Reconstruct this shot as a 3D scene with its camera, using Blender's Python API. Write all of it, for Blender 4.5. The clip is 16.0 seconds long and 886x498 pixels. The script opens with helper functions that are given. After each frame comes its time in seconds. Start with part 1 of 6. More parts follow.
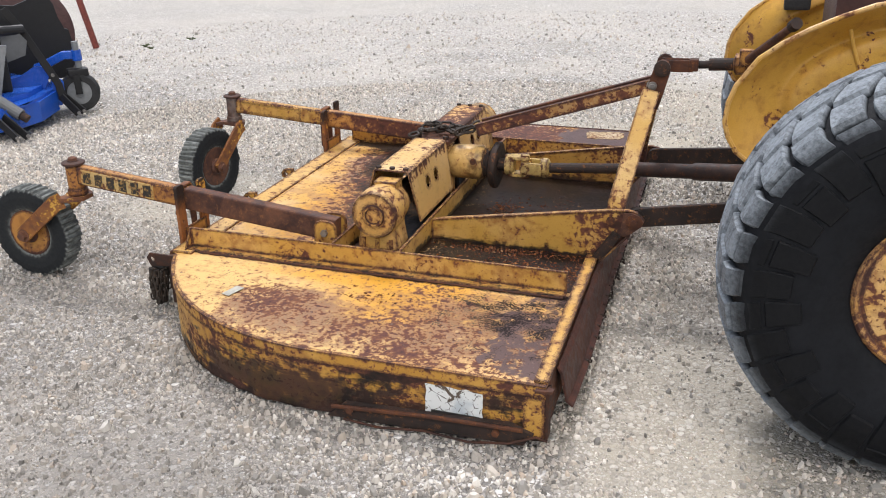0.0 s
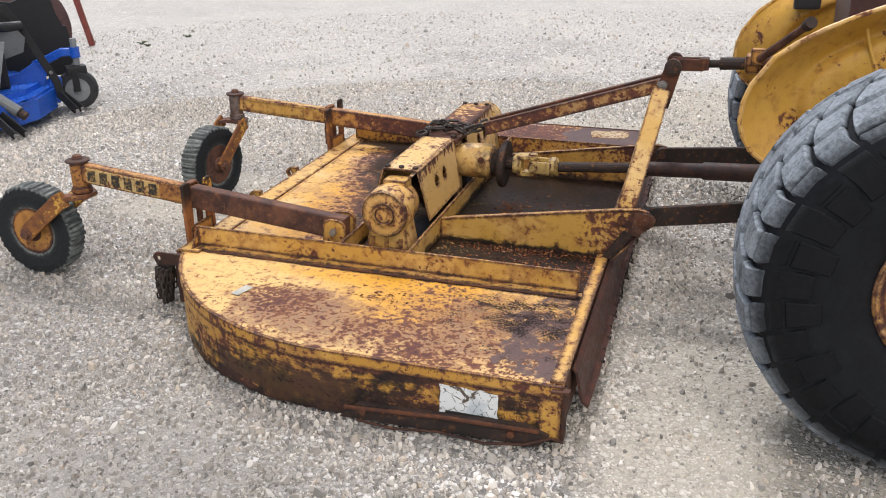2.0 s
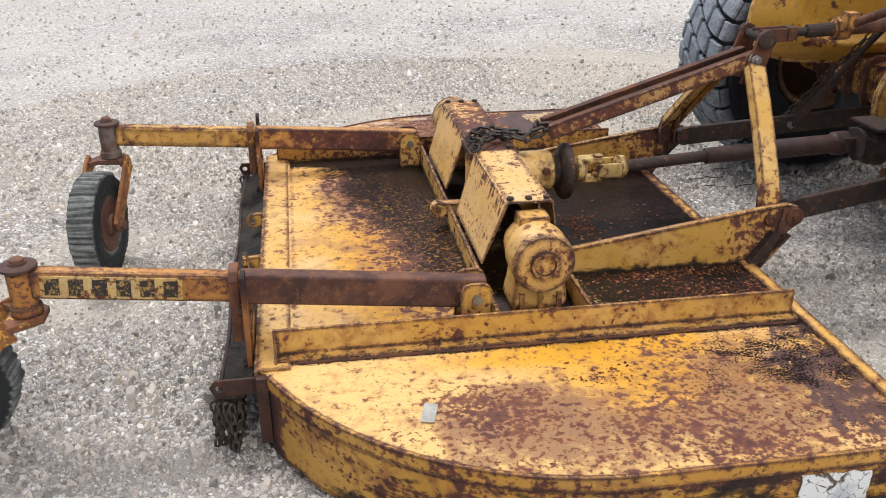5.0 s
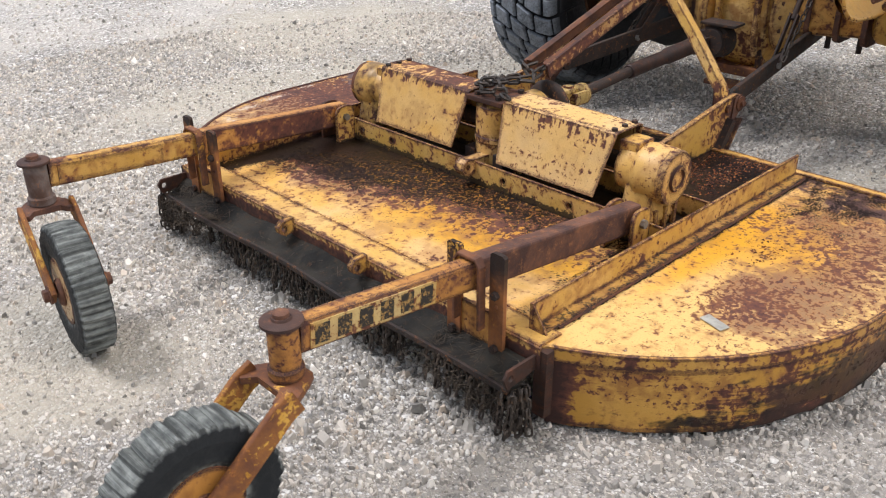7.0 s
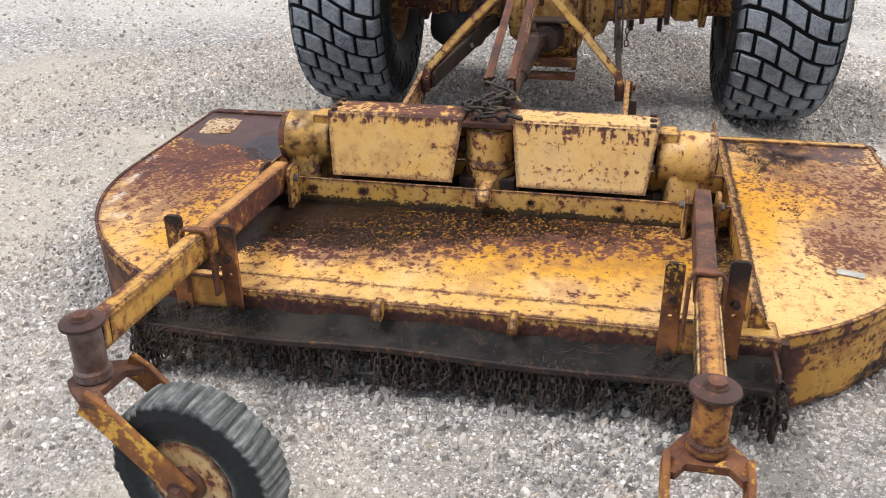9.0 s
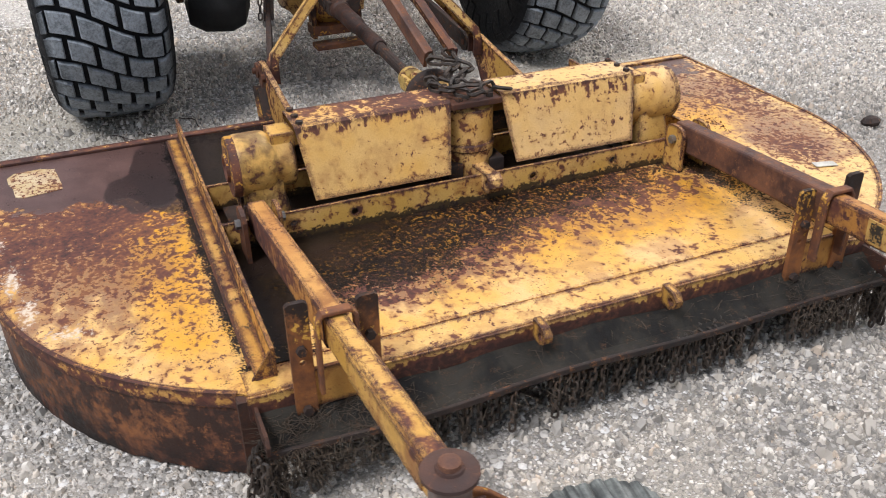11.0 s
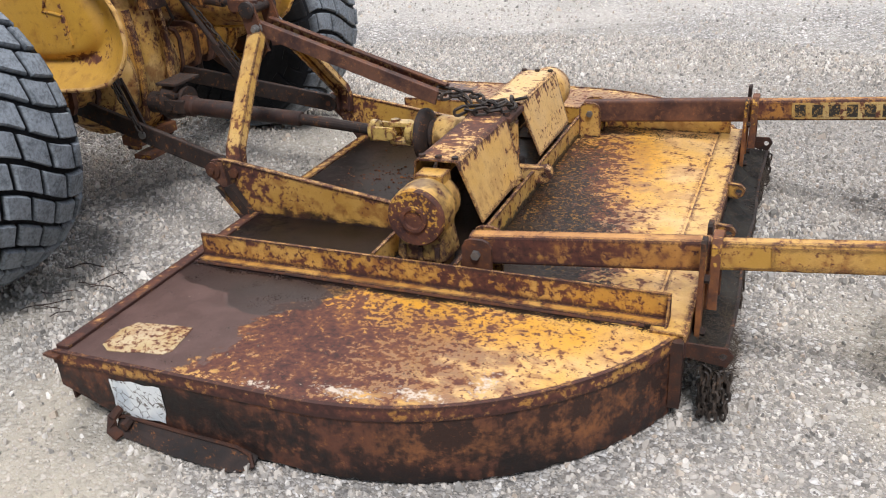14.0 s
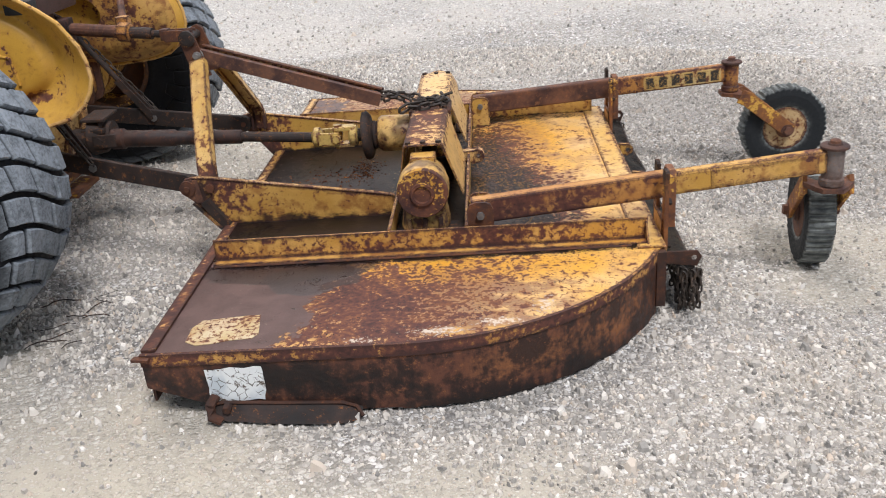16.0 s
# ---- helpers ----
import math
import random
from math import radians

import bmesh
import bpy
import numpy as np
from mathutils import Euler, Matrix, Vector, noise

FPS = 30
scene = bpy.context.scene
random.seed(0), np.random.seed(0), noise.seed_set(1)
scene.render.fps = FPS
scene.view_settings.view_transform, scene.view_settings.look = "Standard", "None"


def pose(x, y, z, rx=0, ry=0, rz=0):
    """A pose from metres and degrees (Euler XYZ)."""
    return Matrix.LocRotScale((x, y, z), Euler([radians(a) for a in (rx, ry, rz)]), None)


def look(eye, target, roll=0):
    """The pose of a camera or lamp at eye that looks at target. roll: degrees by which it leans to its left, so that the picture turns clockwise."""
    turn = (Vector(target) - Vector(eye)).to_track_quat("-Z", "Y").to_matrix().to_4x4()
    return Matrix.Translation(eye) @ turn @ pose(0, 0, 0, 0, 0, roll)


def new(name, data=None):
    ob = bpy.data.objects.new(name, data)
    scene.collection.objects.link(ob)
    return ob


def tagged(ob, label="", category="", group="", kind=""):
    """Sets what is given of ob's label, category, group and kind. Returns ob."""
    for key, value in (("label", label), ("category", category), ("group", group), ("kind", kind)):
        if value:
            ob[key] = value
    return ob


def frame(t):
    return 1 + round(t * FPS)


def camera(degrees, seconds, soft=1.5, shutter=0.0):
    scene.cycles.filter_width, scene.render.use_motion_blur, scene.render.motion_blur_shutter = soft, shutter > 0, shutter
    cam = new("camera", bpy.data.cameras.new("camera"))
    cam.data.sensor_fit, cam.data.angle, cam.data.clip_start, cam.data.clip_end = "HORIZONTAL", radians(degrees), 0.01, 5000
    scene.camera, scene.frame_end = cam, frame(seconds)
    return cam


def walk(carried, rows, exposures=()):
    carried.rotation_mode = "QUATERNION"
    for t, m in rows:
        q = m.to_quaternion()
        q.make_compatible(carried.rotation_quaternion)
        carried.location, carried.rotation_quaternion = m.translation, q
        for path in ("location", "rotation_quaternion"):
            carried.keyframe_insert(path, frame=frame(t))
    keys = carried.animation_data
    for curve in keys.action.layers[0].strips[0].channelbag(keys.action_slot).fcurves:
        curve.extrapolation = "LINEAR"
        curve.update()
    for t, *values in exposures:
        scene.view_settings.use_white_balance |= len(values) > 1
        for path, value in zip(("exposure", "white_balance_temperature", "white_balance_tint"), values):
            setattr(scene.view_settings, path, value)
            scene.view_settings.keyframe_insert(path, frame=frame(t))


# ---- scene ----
cam = camera(54.3, 16.0, soft=1.0, shutter=0.2)
METRES, EYE, TILT, LEAN, TURN = 10.49, 1.5, 0.0, 0.0, 18.5
ROWS = [
    (0.0, 0.0, 0.0, 0.0, -0.71, -22.41, 1.73),
    (0.5, -0.001, 0.001, -0.0003, -0.43, -22.6, 1.68),
    (1.0, -0.0016, 0.0012, -0.0002, -0.34, -22.7, 1.58),
    (1.5, -0.002, 0.0013, -0.0004, -0.49, -22.65, 1.34),
    (2.0, -0.0064, 0.0021, -0.0005, -1.17, -22.49, 1.43),
    (2.5, -0.0123, 0.0117, -0.0021, -2.54, -22.45, 1.97),
    (3.0, -0.0239, 0.0365, -0.0035, -3.8, -22.98, 1.93),
    (3.5, -0.0525, 0.0513, -0.0038, -7.17, -23.78, 1.98),
    (6.0, -0.2097, 0.1749, -0.0011, -45.44, -27.73, -0.11),
    (6.5, -0.2445, 0.2061, -0.0024, -54.1, -28.92, -0.22),
    (7.0, -0.2627, 0.2383, -0.0012, -63.08, -28.12, 1.04),
    (7.5, -0.2726, 0.2781, 0.0003, -71.76, -27.41, 1.41),
    (8.0, -0.2852, 0.3203, 0.0007, -82.29, -27.31, 0.47),
    (8.5, -0.2784, 0.3591, -0.0022, -89.07, -27.31, 0.56),
    (11.0, -0.1767, 0.5133, -0.0027, -131.29, -31.09, 0.44),
    (11.5, -0.1489, 0.5355, -0.0032, -137.41, -32.14, -0.12),
    (12.0, -0.1274, 0.5681, -0.0053, -147.79, -32.42, -1.26),
    (12.5, -0.103, 0.5955, -0.0037, -156.37, -31.72, -1.82),
    (13.0, -0.0691, 0.6124, -0.0042, -161.2, -29.86, -0.55),
    (13.5, -0.0349, 0.6333, -0.0041, -168.88, -28.05, 1.16),
    (14.0, -0.0041, 0.6378, -0.0058, -176.54, -26.02, 2.07),
    (14.5, 0.0288, 0.6377, -0.0055, -180.56, -24.7, 3.48),
    (15.0, 0.0619, 0.6444, -0.0059, -186.18, -25.2, 3.86),
    (15.5, 0.0733, 0.6582, -0.007, -192.12, -25.45, 3.72),
    (16.0, 0.0833, 0.6749, -0.0037, -196.33, -24.5, 3.06),
]
EXPOSURES = [(0.0, 0.47), (3.0, 0.48), (6.0, 0.54), (8.5, 0.57), (11.0, 0.55), (12.0, 0.61), (13.0, 0.52), (16.0, 0.48)]
walk(cam, [(t, pose(0, 0, EYE, TILT, LEAN, TURN) @ pose(METRES * x, METRES * y, METRES * z, 90 + pitch, roll, yaw)) for t, x, y, z, yaw, pitch, roll in ROWS], EXPOSURES)

# ---- world, sun ----
world = bpy.data.worlds.new("overcast_sky")
scene.world = world
world.use_nodes = True
wt = world.node_tree
sky = wt.nodes.new("ShaderNodeTexSky")
sky.sky_type, sky.sun_disc = "NISHITA", False
sky.sun_elevation, sky.sun_rotation = radians(58), radians(150)
sky.air_density, sky.dust_density = 1.0, 4.0
soften = wt.nodes.new("ShaderNodeHueSaturation")
soften.inputs["Saturation"].default_value = 0.55
wt.links.new(sky.outputs[0], soften.inputs["Color"])
wt.links.new(soften.outputs[0], wt.nodes["Background"].inputs["Color"])
wt.nodes["Background"].inputs["Strength"].default_value = 0.135
sun = new("sun", bpy.data.lights.new("sun", "SUN"))
sun.data.energy, sun.data.angle, sun.data.color = 2.1, radians(18), (1.0, 0.985, 1.02)
sun.matrix_world = look((-6, 12, 22), (0, 0, 0))


# ---- materials ----
class Nodes:
    """A small wrapper to write node graphs briefly."""

    def __init__(self, name):
        self.mat = bpy.data.materials.new(name)
        self.mat.use_nodes = True
        self.t = self.mat.node_tree
        self.bsdf = self.t.nodes["Principled BSDF"]
        self.co = self.t.nodes.new("ShaderNodeTexCoord").outputs["Object"]

    def put(self, socket, value):
        if isinstance(value, bpy.types.NodeSocket):
            self.t.links.new(value, socket)
        else:
            socket.default_value = value

    def noise(self, scale, detail=4.0, rough=0.6, stretch=None, dist=0.0, co=None):
        n = self.t.nodes.new("ShaderNodeTexNoise")
        n.inputs["Scale"].default_value, n.inputs["Detail"].default_value = scale, detail
        n.inputs["Roughness"].default_value, n.inputs["Distortion"].default_value = rough, dist
        co = co or self.co
        if stretch:
            m = self.t.nodes.new("ShaderNodeMapping")
            m.inputs["Scale"].default_value = stretch
            self.t.links.new(co, m.inputs[0])
            co = m.outputs[0]
        self.t.links.new(co, n.inputs["Vector"])
        return n.outputs["Fac"]

    def voronoi(self, scale, feature="F1", out="Distance", co=None, rand=1.0):
        n = self.t.nodes.new("ShaderNodeTexVoronoi")
        n.feature = feature
        n.inputs["Scale"].default_value, n.inputs["Randomness"].default_value = scale, rand
        self.t.links.new(co or self.co, n.inputs["Vector"])
        return n.outputs[out]

    def math(self, op, a, b=0.0, clamp=False):
        n = self.t.nodes.new("ShaderNodeMath")
        n.operation, n.use_clamp = op, clamp
        self.put(n.inputs[0], a), self.put(n.inputs[1], b)
        return n.outputs[0]

    def step(self, x, lo, hi, a=0.0, b=1.0):
        n = self.t.nodes.new("ShaderNodeMapRange")
        n.interpolation_type = "SMOOTHSTEP"
        self.put(n.inputs["Value"], x)
        for key, v in (("From Min", lo), ("From Max", hi), ("To Min", a), ("To Max", b)):
            n.inputs[key].default_value = v
        return n.outputs[0]

    def mix(self, fac, a, b):
        n = self.t.nodes.new("ShaderNodeMix")
        n.data_type = "RGBA"
        self.put(n.inputs[0], fac)
        self.put(n.inputs[6], (*a, 1) if isinstance(a, tuple) else a)
        self.put(n.inputs[7], (*b, 1) if isinstance(b, tuple) else b)
        return n.outputs[2]

    def ramp(self, fac, stops):
        n = self.t.nodes.new("ShaderNodeValToRGB")
        e = n.color_ramp.elements
        while len(e) < len(stops):
            e.new(0.5)
        for el, (p, c) in zip(e, stops):
            el.position, el.color = p, (*c, 1)
        self.put(n.inputs[0], fac)
        return n.outputs[0]

    def blob(self, centre, radii, ragged=None, soft=0.5, side=False):
        """1 inside an ellipse of the thing's own plan, or of its side view, 0 outside, with a ragged edge."""
        s = self.t.nodes.new("ShaderNodeVectorMath")
        s.operation = "SUBTRACT"
        self.t.links.new(self.co, s.inputs[0])
        s.inputs[1].default_value = (centre[0], 0, centre[1]) if side else (*centre, 0)
        m = self.t.nodes.new("ShaderNodeVectorMath")
        m.operation = "MULTIPLY"
        self.t.links.new(s.outputs[0], m.inputs[0])
        m.inputs[1].default_value = (1 / radii[0], 0, 1 / radii[1]) if side else (1 / radii[0], 1 / radii[1], 0)
        d = self.t.nodes.new("ShaderNodeVectorMath")
        d.operation = "LENGTH"
        self.t.links.new(m.outputs[0], d.inputs[0])
        x = d.outputs["Value"]
        if ragged is not None:
            x = self.math("ADD", x, self.math("MULTIPLY", self.math("SUBTRACT", ragged, 0.5), 1.6))
        return self.step(x, 1.0 + soft / 2, 1.0 - soft / 2)

    def top(self):
        """How far a face looks up."""
        g = self.t.nodes.new("ShaderNodeNewGeometry")
        s = self.t.nodes.new("ShaderNodeSeparateXYZ")
        self.t.links.new(g.outputs["Normal"], s.inputs[0])
        return s.outputs[2]

    def island(self):
        return self.t.nodes.new("ShaderNodeNewGeometry").outputs["Random Per Island"]

    def done(self, color, rough=0.6, metal=0.0, bump=None, strength=0.3, depth=0.002, spec=0.5):
        self.put(self.bsdf.inputs["Base Color"], (*color, 1) if isinstance(color, tuple) else color)
        self.put(self.bsdf.inputs["Roughness"], rough)
        self.put(self.bsdf.inputs["Metallic"], metal)
        if not self.bsdf.inputs["Specular IOR Level"].is_linked:
            self.bsdf.inputs["Specular IOR Level"].default_value = spec
        if bump is not None:
            b = self.t.nodes.new("ShaderNodeBump")
            b.inputs["Strength"].default_value, b.inputs["Distance"].default_value = strength, depth
            self.put(b.inputs["Height"], bump)
            self.t.links.new(b.outputs[0], self.bsdf.inputs["Normal"])
        return self.mat


YELLOW, PALE, ORANGE = (0.64, 0.365, 0.070), (0.70, 0.455, 0.165), (0.62, 0.30, 0.016)
RUST, BROWN, BLACK = (0.108, 0.038, 0.028), (0.040, 0.018, 0.018), (0.016, 0.013, 0.012)
CHOCOLATE = (0.070, 0.036, 0.031)


def spread(n, a, b, share=0.6):
    """Two noises as one, stretched to fill 0 to 1 and somewhat past it."""
    x = n.math("ADD", n.math("MULTIPLY", a, share), n.math("MULTIPLY", b, 1 - share))
    return n.math("ADD", n.math("MULTIPLY", n.math("SUBTRACT", x, 0.5), 6.5), 0.5)


def edges(n, radius=0.005):
    """1 along the sharp edges of a thing, where its paint has worn off."""
    b = n.t.nodes.new("ShaderNodeBevel")
    b.samples = 6
    b.inputs["Radius"].default_value = radius
    g = n.t.nodes.new("ShaderNodeNewGeometry")
    d = n.t.nodes.new("ShaderNodeVectorMath")
    d.operation = "DOT_PRODUCT"
    n.t.links.new(b.outputs[0], d.inputs[0]), n.t.links.new(g.outputs["Normal"], d.inputs[1])
    return n.math("SUBTRACT", 1.0, d.outputs["Value"])


def total(n, spots, wide=1.5):
    out = None
    for c, r, k in spots:
        b = n.math("MULTIPLY", n.blob(c, r, None, wide), k)
        out = b if out is None else n.math("ADD", out, b)
    return out


def paint(name, level=1.15, clump=1.0, dark=(), pale=(), orange=(), brown=(), choc=(), white=(), veil=0.3, gloss=0.42, grime=0.0, wear=0.9, drip=None, streaks=0.0, tones=(YELLOW, PALE), edge=0.014, bands=(), foot_black=(), warm=0.35, stain=(), up=0.0, hard=0.34, dots=0.15, flakes=1.0, scars=(), pool=(), wash=(), freckle=()):
    """Old yellow paint: chips of rust that thicken towards given places, oily stains, black patches and strips, worn
    edges, painted glints.
    level: how sparse the chips are (0.5: half is rust, 1.2: a tenth)."""
    n = Nodes(name)
    big, mid = n.noise(2.3, 5, 0.6), n.noise(8, 5, 0.6, dist=0.3)
    f1, f2, grain = n.noise(24, 5, 0.56, dist=0.3), n.noise(64, 5, 0.54, dist=0.25), n.noise(300, 3, 0.6)
    chip = spread(n, f2, n.noise(210, 4, 0.6), 0.72)
    flake = spread(n, f1, f2, 0.66)
    if flakes != 1.0:
        flake = n.math("ADD", n.math("MULTIPLY", n.math("SUBTRACT", flake, 0.5), flakes), 0.5)
    soft = spread(n, mid, f1, 0.6)
    tones = [(r, g, b * 1.14 + 0.006) for r, g, b in tones]
    col = n.mix(n.step(n.noise(4, 5, 0.6), 0.4, 0.6), *tones)
    for c, r in pale:
        col = n.mix(n.blob(c, r, mid, 0.9), col, PALE)
    for c, r in orange:
        col = n.mix(n.math("MULTIPLY", n.blob(c, r, mid, 1.2), 0.9), col, ORANGE)
    col = n.mix(n.math("MULTIPLY", n.step(grain, 0.35, 0.75), 0.3), col, (0.36, 0.17, 0.03))
    # a thin brown veil, then chips down to rust
    col = n.mix(n.math("MULTIPLY", n.step(soft, 0.3, 1.2), veil), col, (0.25, 0.10, 0.028))
    col = n.mix(n.math("MULTIPLY", n.step(flake, 0.55, 1.3), warm), col, (0.24, 0.09, 0.025))
    if stain:
        x = n.math("ADD", n.math("SUBTRACT", n.math("MULTIPLY", total(n, stain), 1.7), 1.35), spread(n, n.noise(6, 6, 0.65, stretch=(1, 2.2, 1), dist=0.4), f1, 0.55))
        col = n.mix(n.step(x, 0.0, 1.2, 0.0, 0.72), col, n.mix(n.step(f1, 0.4, 0.6), (0.100, 0.040, 0.040), (0.18, 0.078, 0.054)))
    for c, r in orange:
        col = n.mix(n.math("MULTIPLY", n.blob(c, r, f1, 1.0), 0.32), col, ORANGE)
    need = n.math("ADD", level, n.math("MULTIPLY", n.math("SUBTRACT", 0.5, big), 2.4 * clump))
    if brown:
        need = n.math("SUBTRACT", need, total(n, brown))
    for c, r, k in scars:
        need = n.math("SUBTRACT", need, n.math("MULTIPLY", n.blob(c, r, mid, 0.9, True), k))
    if streaks:
        need = n.math("SUBTRACT", need, n.math("MULTIPLY", n.math("SUBTRACT", n.noise(1, 5, 0.65, stretch=(2.5, 2.5, 26)), 0.5), streaks))
    s = n.t.nodes.new("ShaderNodeSeparateXYZ")
    n.t.links.new(n.co, s.inputs[0])
    for w0, w1, k in bands:
        need = n.math("SUBTRACT", need, n.step(s.outputs[2], w0, w1, 0.0, k))
    if drip:
        run = n.step(n.noise(1, 4, 0.6, stretch=(45, 45, 5)), 0.38, 0.62)
        near = n.step(s.outputs[2], drip[0] - drip[1], drip[0])
        run = n.math("MULTIPLY", run, n.step(n.top(), 0.8, 0.5, 0.25, 1.0))
        need = n.math("SUBTRACT", need, n.math("MULTIPLY", n.math("MULTIPLY", near, run), 1.9))
    if up:
        need = n.math("SUBTRACT", need, n.step(n.top(), 0.4, 0.8, 0.0, up))
    x = n.math("SUBTRACT", n.math("MAXIMUM", n.math("SUBTRACT", chip, dots), flake), need)
    if wear:
        e = n.math("MULTIPLY", edges(n, 1.8 * edge), n.math("ADD", n.math("MULTIPLY", n.math("MAXIMUM", flake, 0.0), 1.1), 0.35))
        x = n.math("ADD", x, n.step(e, 0.004, 0.035, 0.0, 1.35 * wear))
    col = n.mix(n.step(x, -0.24, 0.03, 0.0, 0.42), col, (0.36, 0.155, 0.038))
    rust = n.step(x, 0.0, 0.62 * hard)
    col = n.mix(n.math("MULTIPLY", rust, 0.97), col, n.ramp(n.math("ADD", n.math("MULTIPLY", x, 0.6), n.math("MULTIPLY", n.math("SUBTRACT", mid, 0.5), 1.2)), [(0.05, (0.18, 0.072, 0.034)), (0.35, RUST), (0.85, BROWN)]))
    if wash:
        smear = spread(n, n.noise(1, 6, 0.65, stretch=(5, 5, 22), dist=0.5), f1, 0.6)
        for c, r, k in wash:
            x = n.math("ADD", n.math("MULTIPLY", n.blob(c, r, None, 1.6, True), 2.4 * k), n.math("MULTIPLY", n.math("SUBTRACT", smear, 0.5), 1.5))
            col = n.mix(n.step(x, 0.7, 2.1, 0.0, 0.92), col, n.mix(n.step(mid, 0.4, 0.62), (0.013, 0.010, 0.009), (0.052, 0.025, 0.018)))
    if choc:
        x = n.math("ADD", n.math("MULTIPLY", total(n, choc, 0.7), 2.6), -1.3)
        c = n.step(n.math("ADD", x, n.math("MULTIPLY", n.math("SUBTRACT", soft, 0.5), 0.8)), -0.1, 0.25)
        col = n.mix(c, col, n.mix(n.step(mid, 0.4, 0.62), CHOCOLATE, (0.098, 0.053, 0.046)))
        rust = n.math("MULTIPLY", rust, n.math("SUBTRACT", 1.0, c))
    damp = None
    for c, r in pool:
        p = n.blob(c, r, n.noise(5, 4, 0.5), 0.12)
        damp = p if damp is None else n.math("MAXIMUM", damp, p)
        col = n.mix(n.math("MULTIPLY", p, 0.8), col, (0.024, 0.015, 0.014))
    wet = None
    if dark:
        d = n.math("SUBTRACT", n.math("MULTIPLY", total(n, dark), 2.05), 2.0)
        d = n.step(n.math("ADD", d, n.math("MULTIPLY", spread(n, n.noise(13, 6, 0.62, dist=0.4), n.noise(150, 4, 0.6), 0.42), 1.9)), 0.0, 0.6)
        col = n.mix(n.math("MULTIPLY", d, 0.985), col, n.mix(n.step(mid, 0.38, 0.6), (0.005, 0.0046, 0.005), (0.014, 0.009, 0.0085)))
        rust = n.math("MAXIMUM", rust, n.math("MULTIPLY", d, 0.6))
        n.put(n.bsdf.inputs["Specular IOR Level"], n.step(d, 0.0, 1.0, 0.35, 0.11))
        for c, r, k in freckle:
            f = n.step(spread(n, n.noise(78, 4, 0.6), n.noise(200, 3, 0.6), 0.6), 0.62, 1.0, 0.0, k)
            d0 = n.math("MULTIPLY", n.math("MULTIPLY", n.blob(c, r, mid, 1.2), f), d)
            col = n.mix(d0, col, n.mix(n.step(f1, 0.4, 0.6), (0.17, 0.068, 0.028), (0.44, 0.22, 0.035)))
        wet = d
    # blackens a band towards the lower edge, broken up by noise
    for w0, w1, k in foot_black:
        d = n.math("ADD", n.step(s.outputs[2], w0, w1, -1.2, k), spread(n, n.noise(22, 6, 0.65), n.noise(120, 4, 0.6), 0.6))
        col = n.mix(n.step(d, 0.3, 0.8, 0.0, 0.92), col, BLACK)
    # white: glints of the sky, painted into the colour as pale spots
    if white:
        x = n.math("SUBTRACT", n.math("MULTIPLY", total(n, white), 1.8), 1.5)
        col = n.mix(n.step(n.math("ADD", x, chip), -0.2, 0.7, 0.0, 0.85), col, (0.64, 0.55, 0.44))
    if grime:
        col = n.mix(n.math("MULTIPLY", n.step(spread(n, n.noise(5, 5, 0.65, dist=0.6), f1, 0.7), 0.2, 0.9), grime), col, BLACK)
    rough = n.step(rust, 0, 1, gloss, 0.80)
    if wet is not None:
        rough = n.math("SUBTRACT", rough, n.math("MULTIPLY", wet, 0.34))
    if damp is not None:
        rough = n.math("SUBTRACT", rough, n.math("MULTIPLY", damp, 0.2))
    bump = n.math("ADD", n.math("MULTIPLY", rust, -0.6), n.math("MULTIPLY", n.math("ADD", grain, f2), 0.3))
    return n.done(col, rough, 0.0, bump, 0.5, 0.003, spec=0.35)


